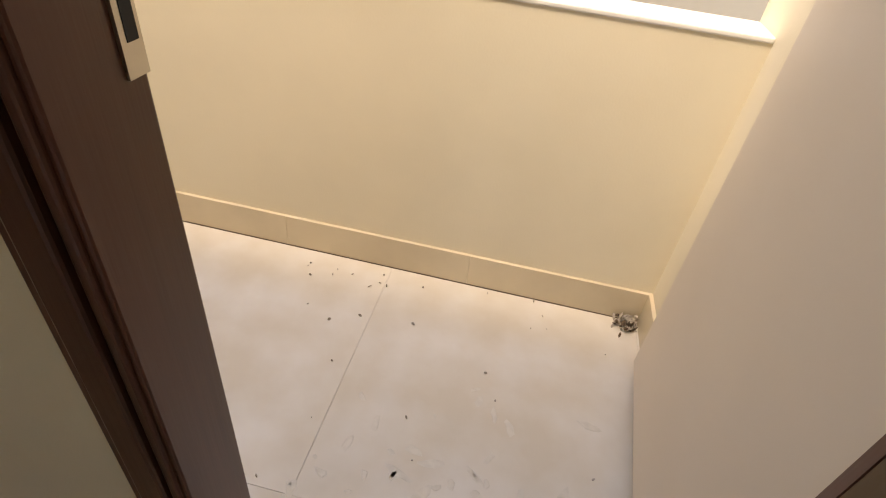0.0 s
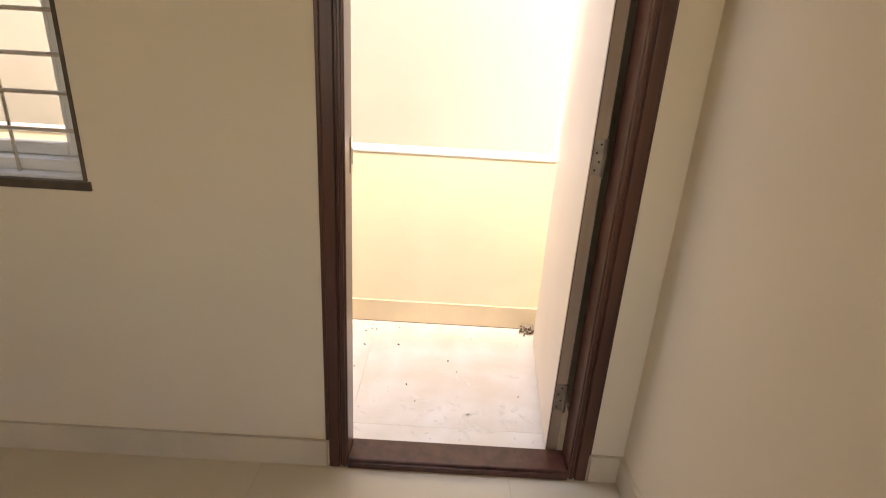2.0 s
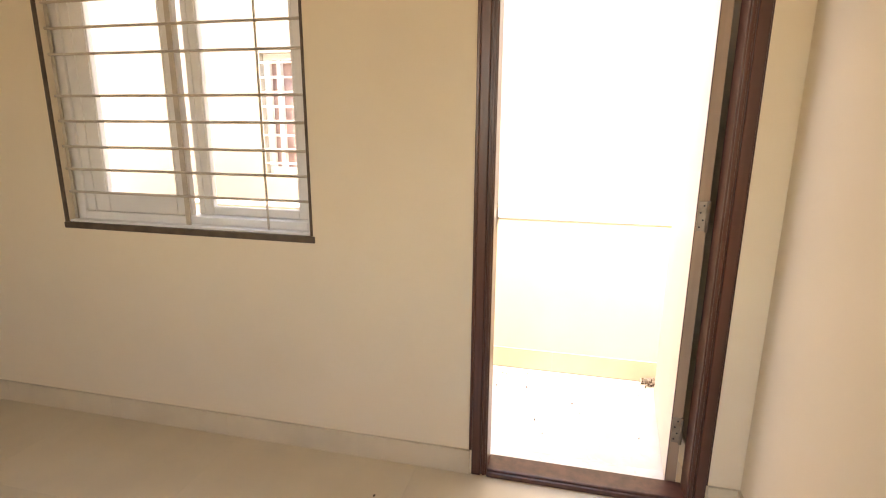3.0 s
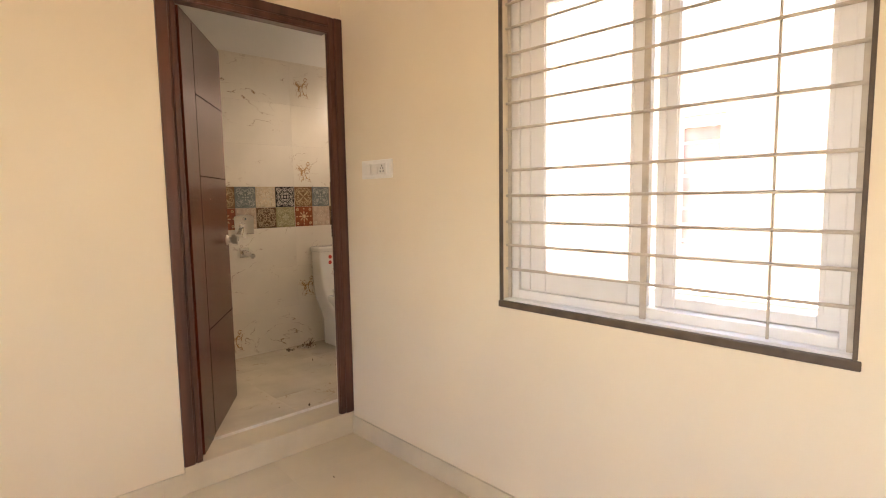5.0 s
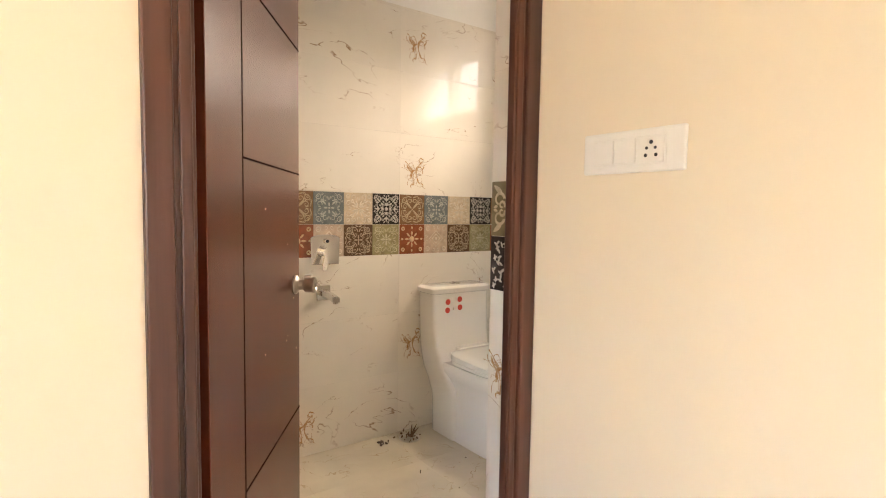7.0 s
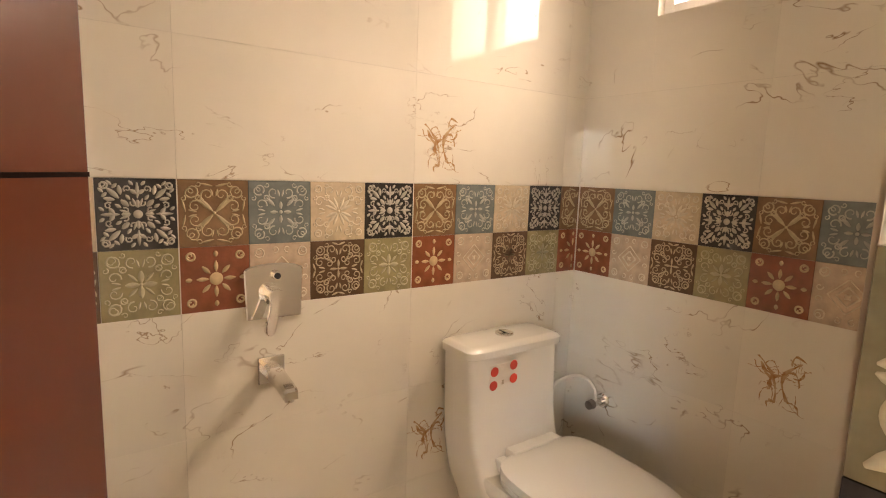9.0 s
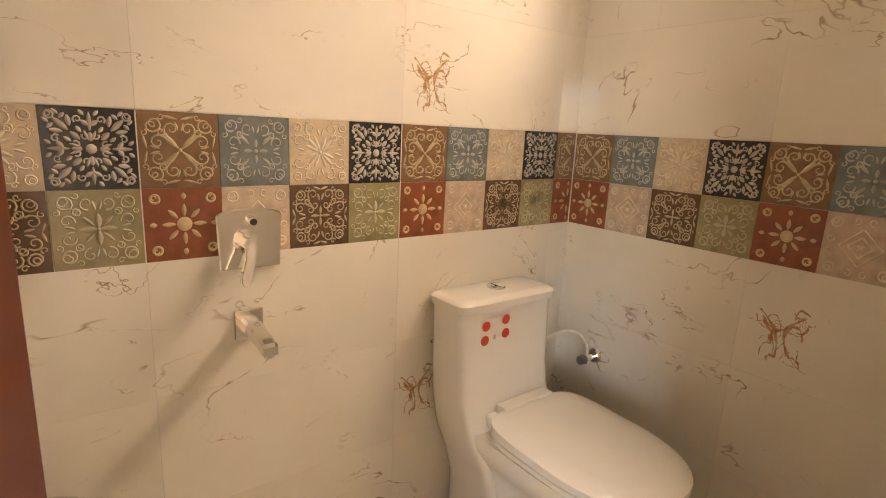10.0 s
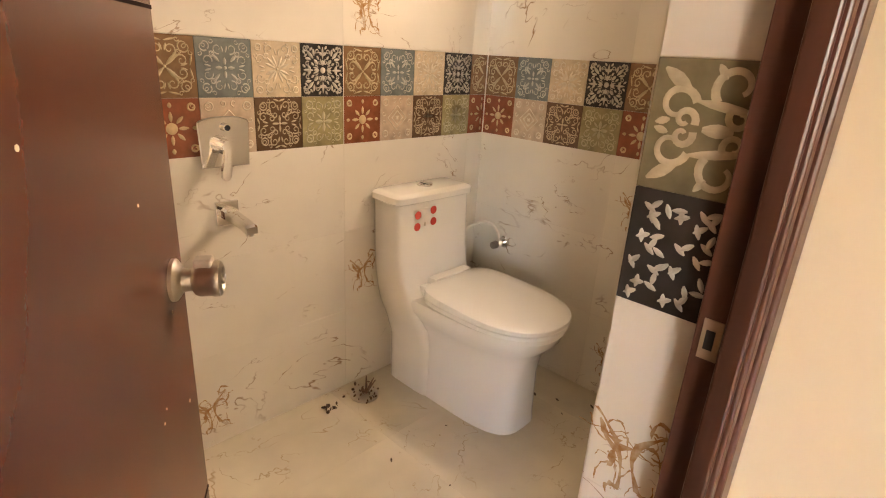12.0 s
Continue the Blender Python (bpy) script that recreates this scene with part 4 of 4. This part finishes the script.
def relief_mesh(kind, span=1.0):
    """The raised ornament of one square, 1 mm proud; span < 1 keeps its left part only."""
    verts, faces = [], []
    half = 0.478

    def strip(pts, w, swell):
        pts = [(max(-half, min(half, x)), max(-half, min(half, y))) for x, y in pts]
        if span < 1 and max(p[0] for p in pts) > span - 0.5 - 0.02:
            return
        n = len(pts)
        base = len(verts)
        for i, (x, y) in enumerate(pts):
            a, b = pts[max(i - 1, 0)], pts[min(i + 1, n - 1)]
            dx, dy = b[0] - a[0], b[1] - a[1]
            l = math.hypot(dx, dy) or 1
            u = i / (n - 1)
            k = (math.sin(math.pi * (0.08 + 0.84 * u)) if swell else 0.55 + 0.45 * (1 - u)) * w * 0.60
            nx, ny = -dy / l * k, dx / l * k
            for sx, sy, z in ((nx, ny, -0.0002), (nx * 0.35, ny * 0.35, -0.0016), (-nx * 0.35, -ny * 0.35, -0.0016), (-nx, -ny, -0.0002)):
                verts.append(((x + sx + 0.5) * S, z, (y + sy + 0.5) * S))
        for i in range(n - 1):
            for j in range(3):
                p = base + i * 4 + j
                faces.append((p, p + 1, p + 5, p + 4))

    for pts, w, swell in FREE.get(kind, ()):
        strip(pts, w, swell)
    for pts, w, swell in DESIGNS.get(kind, ()):
        for q in range(4):
            c, s = math.cos(q * math.pi / 2), math.sin(q * math.pi / 2)
            for f in (1, -1):
                strip([(x * c - y * f * s, x * s + y * f * c) for x, y in pts], w, swell)
    r = DISC.get(kind, 0)
    if span == 1.0:
        base = len(verts)
        for rr, z in ((1.0, -0.0002), (0.7, -0.0018)):
            for k in range(14):
                verts.append(((0.5 + r * rr * math.cos(2 * math.pi * k / 14)) * S, z, (0.5 + r * rr * math.sin(2 * math.pi * k / 14)) * S))
        for k in range(14):
            faces.append((base + k, base + (k + 1) % 14, base + 14 + (k + 1) % 14, base + 14 + k))
        faces.append(tuple(base + 14 + k for k in range(14)))
    me = bpy.data.meshes.new("relief")
    me.from_pydata(verts, [], faces)
    me.materials.append(RELIEF_MAT[kind])
    for p in me.polygons:
        p.use_smooth = True
    return me


RELIEF = {}


def square(kind, m, parent, w=S):
    sq = lay("patterned_tile", w - 0.001, S - 0.001, 0.008, TILE_MAT[kind], m, parent)
    key = (kind, round(w, 3))
    if key not in RELIEF:
        RELIEF[key] = relief_mesh(kind, 1.0 if w > S - 0.002 else w / S)
    ob = new("relief", RELIEF[key])
    ob.parent = sq
    ob.location = (0, -0.008, 0)
    return sq


UPPER = ("brown", "blue", "cream", "black")
LOWER = ("orange", "diamond", "umber", "green")
# bathroom west wall: the tile plane looks towards +x; a tile's own x runs along +y
WEST = Matrix(((0, -1, 0, 0), (1, 0, 0, 0), (0, 0, 1, 0), (0, 0, 0, 1)))
Y0 = 0.4275
bx = BW - 0.008


def west(y, z):
    return Matrix.Translation((bx, y, z)) @ WEST


k = -10
while Y0 + k * S < BN:
    a, b = max(Y0 + k * S, BS), min(Y0 + (k + 1) * S, BN)
    if b - a > 0.01:
        square(UPPER[k % 4], west(a, ZM), wall_bath_west, b - a)
        square(LOWER[k % 4], west(a, ZB), wall_bath_west, b - a)
    k += 1
ROWS = [(BF, ZB - 3 * 0.315)] if ZB - 3 * 0.315 > BF + 0.01 else []
ROWS += [(max(ZB - (i + 1) * 0.315, BF), ZB - i * 0.315) for i in (2, 1, 0)] + [(ZT + i * 0.315, min(ZT + (i + 1) * 0.315, BT)) for i in range(4) if ZT + i * 0.315 < BT - 0.01]
for a, b in cuts(BS, BN, Y0, 4 * S):
    for c, d in ROWS:
        lay("tile", b - a - G, d - c - G, 0.008, MARBLE, west(a + G / 2, c + G / 2), wall_bath_west)
# bathroom north wall: faces -y
ny_ = BN + 0.008
k = 0
while BW + k * S < BE:
    a, b = BW + k * S, min(BW + (k + 1) * S, BE)
    if b - a > 0.01:
        square(UPPER[k % 4], Matrix.Translation((a, ny_, ZM)), wall_bath_north, b - a)
        square(LOWER[k % 4], Matrix.Translation((a, ny_, ZB)), wall_bath_north, b - a)
    k += 1
for a, b in cuts(BW, BE, BW, 4 * S):
    for c, d in ROWS:
        if d < VZ0 or b < VX0 or a > VX1:
            lay("tile", b - a - G, d - c - G, 0.008, MARBLE, Matrix.Translation((a + G / 2, ny_, c + G / 2)), wall_bath_north)
        else:
            for p, q, r, s in ((a, min(b, VX0), c, d), (max(a, VX1), b, c, d), (max(a, VX0), min(b, VX1), c, min(d, VZ0)), (max(a, VX0), min(b, VX1), max(c, VZ1), d)):
                if q - p > 0.01 and s - r > 0.01:
                    lay("tile", q - p - G, s - r - G, 0.008, MARBLE, Matrix.Translation((p + G / 2, ny_, r + G / 2)), wall_bath_north)
part("corner_joint", boxes((BW - 0.001, BN - 0.0035, ZB, BW + 0.0030, BN + 0.001, ZT)), GROUT_W, wall_bath_north, "white filled corner joint")
for q in (-0.203, 0.427):
    part("tile_joint", boxes((BW - 0.0005, q - 0.0012, ZB, BW + 0.0006, q + 0.0012, ZT)), GROUT_W, wall_bath_west)
# tiled return beside the doorway: faces -y
for c, d, kind in ((ZM, ZT, "scroll"), (ZB, ZM, "sprig")):
    square(kind, Matrix.Translation((BE + 0.0, 0.019, c)), wall_west, 0.124)
for c, d in [(BF, 0.47), (0.47, 0.785), (0.785, ZB), (ZT, 1.73), (1.73, 2.05), (2.05, FZ1)]:
    lay("tile", 0.123, d - c - G, 0.008, MARBLE, Matrix.Translation((BE + 0.0005, 0.019, c)), wall_west)

# printed gold sprays on some tiles
def spray_mesh():
    verts, faces = [], []
    r = random.Random(11)
    strokes = []
    for x0, z0, x1, z1, bend in ((-0.065, 0.06, -0.012, -0.06, 0.02), (0.045, 0.065, 0.02, -0.05, -0.03), (0.02, 0.055, 0.055, 0.07, 0.02), (-0.055, 0.045, -0.02, 0.02, -0.01), (0.0, 0.03, 0.045, 0.0, 0.02),
                             (-0.03, -0.02, 0.0, 0.02, 0.01), (0.02, -0.05, 0.05, -0.07, 0.01), (-0.03, -0.075, -0.008, -0.06, 0.01), (0.03, 0.02, 0.052, 0.05, -0.01), (-0.045, 0.02, -0.03, -0.03, 0.012)):
        strokes.append((x0, z0, x1, z1, bend, r.uniform(0.005, 0.010)))
        for q in range(3):
            u, a, l = r.uniform(0.1, 0.9), r.uniform(0, 6.28), r.uniform(0.018, 0.05)
            bx0, bz0 = x0 + (x1 - x0) * u, z0 + (z1 - z0) * u
            strokes.append((bx0, bz0, bx0 + l * math.cos(a), bz0 + l * math.sin(a), r.uniform(-0.008, 0.008), r.uniform(0.0015, 0.0035)))
    for x0, z0, x1, z1, bend, w in strokes:
        base = len(verts)
        n = 8
        l = math.hypot(x1 - x0, z1 - z0)
        px, pz = -(z1 - z0) / l, (x1 - x0) / l
        for i in range(n + 1):
            u = i / n
            o = bend * math.sin(math.pi * u) + r.uniform(-0.0015, 0.0015)
            k = w * (0.25 + abs(math.sin(5 * u + x0 * 60))) * 0.5
            x, z = x0 + (x1 - x0) * u + px * o, z0 + (z1 - z0) * u + pz * o
            verts += [(x + px * k, 0, z + pz * k), (x - px * k, 0, z - pz * k)]
        faces += [(base + 2 * i, base + 2 * i + 1, base + 2 * i + 3, base + 2 * i + 2) for i in range(n)]
    me = bpy.data.meshes.new("spray")
    me.from_pydata(verts, [], faces)
    me.materials.append(GOLD)
    return me


SPRAY = spray_mesh()
for y, z in ((0.525, 1.53), (0.53, 2.185), (0.515, 0.61), (-0.095, 0.27), (-0.72, 1.53), (-0.72, 2.185)):
    ob = new("spray", SPRAY)
    ob.parent = wall_bath_west
    ob.matrix_local = Matrix.Translation((BW + 0.0007, y, z)) @ WEST
for x, z in ((-0.66, 0.917), (-0.66, 0.30)):
    ob = new("spray", SPRAY)
    ob.parent = wall_bath_north
    ob.matrix_local = Matrix.Translation((x, BN - 0.0007, z))
ob = new("spray", SPRAY)
ob.parent = wall_west
ob.matrix_local = Matrix.Translation((-0.118, 0.0100, 0.86))
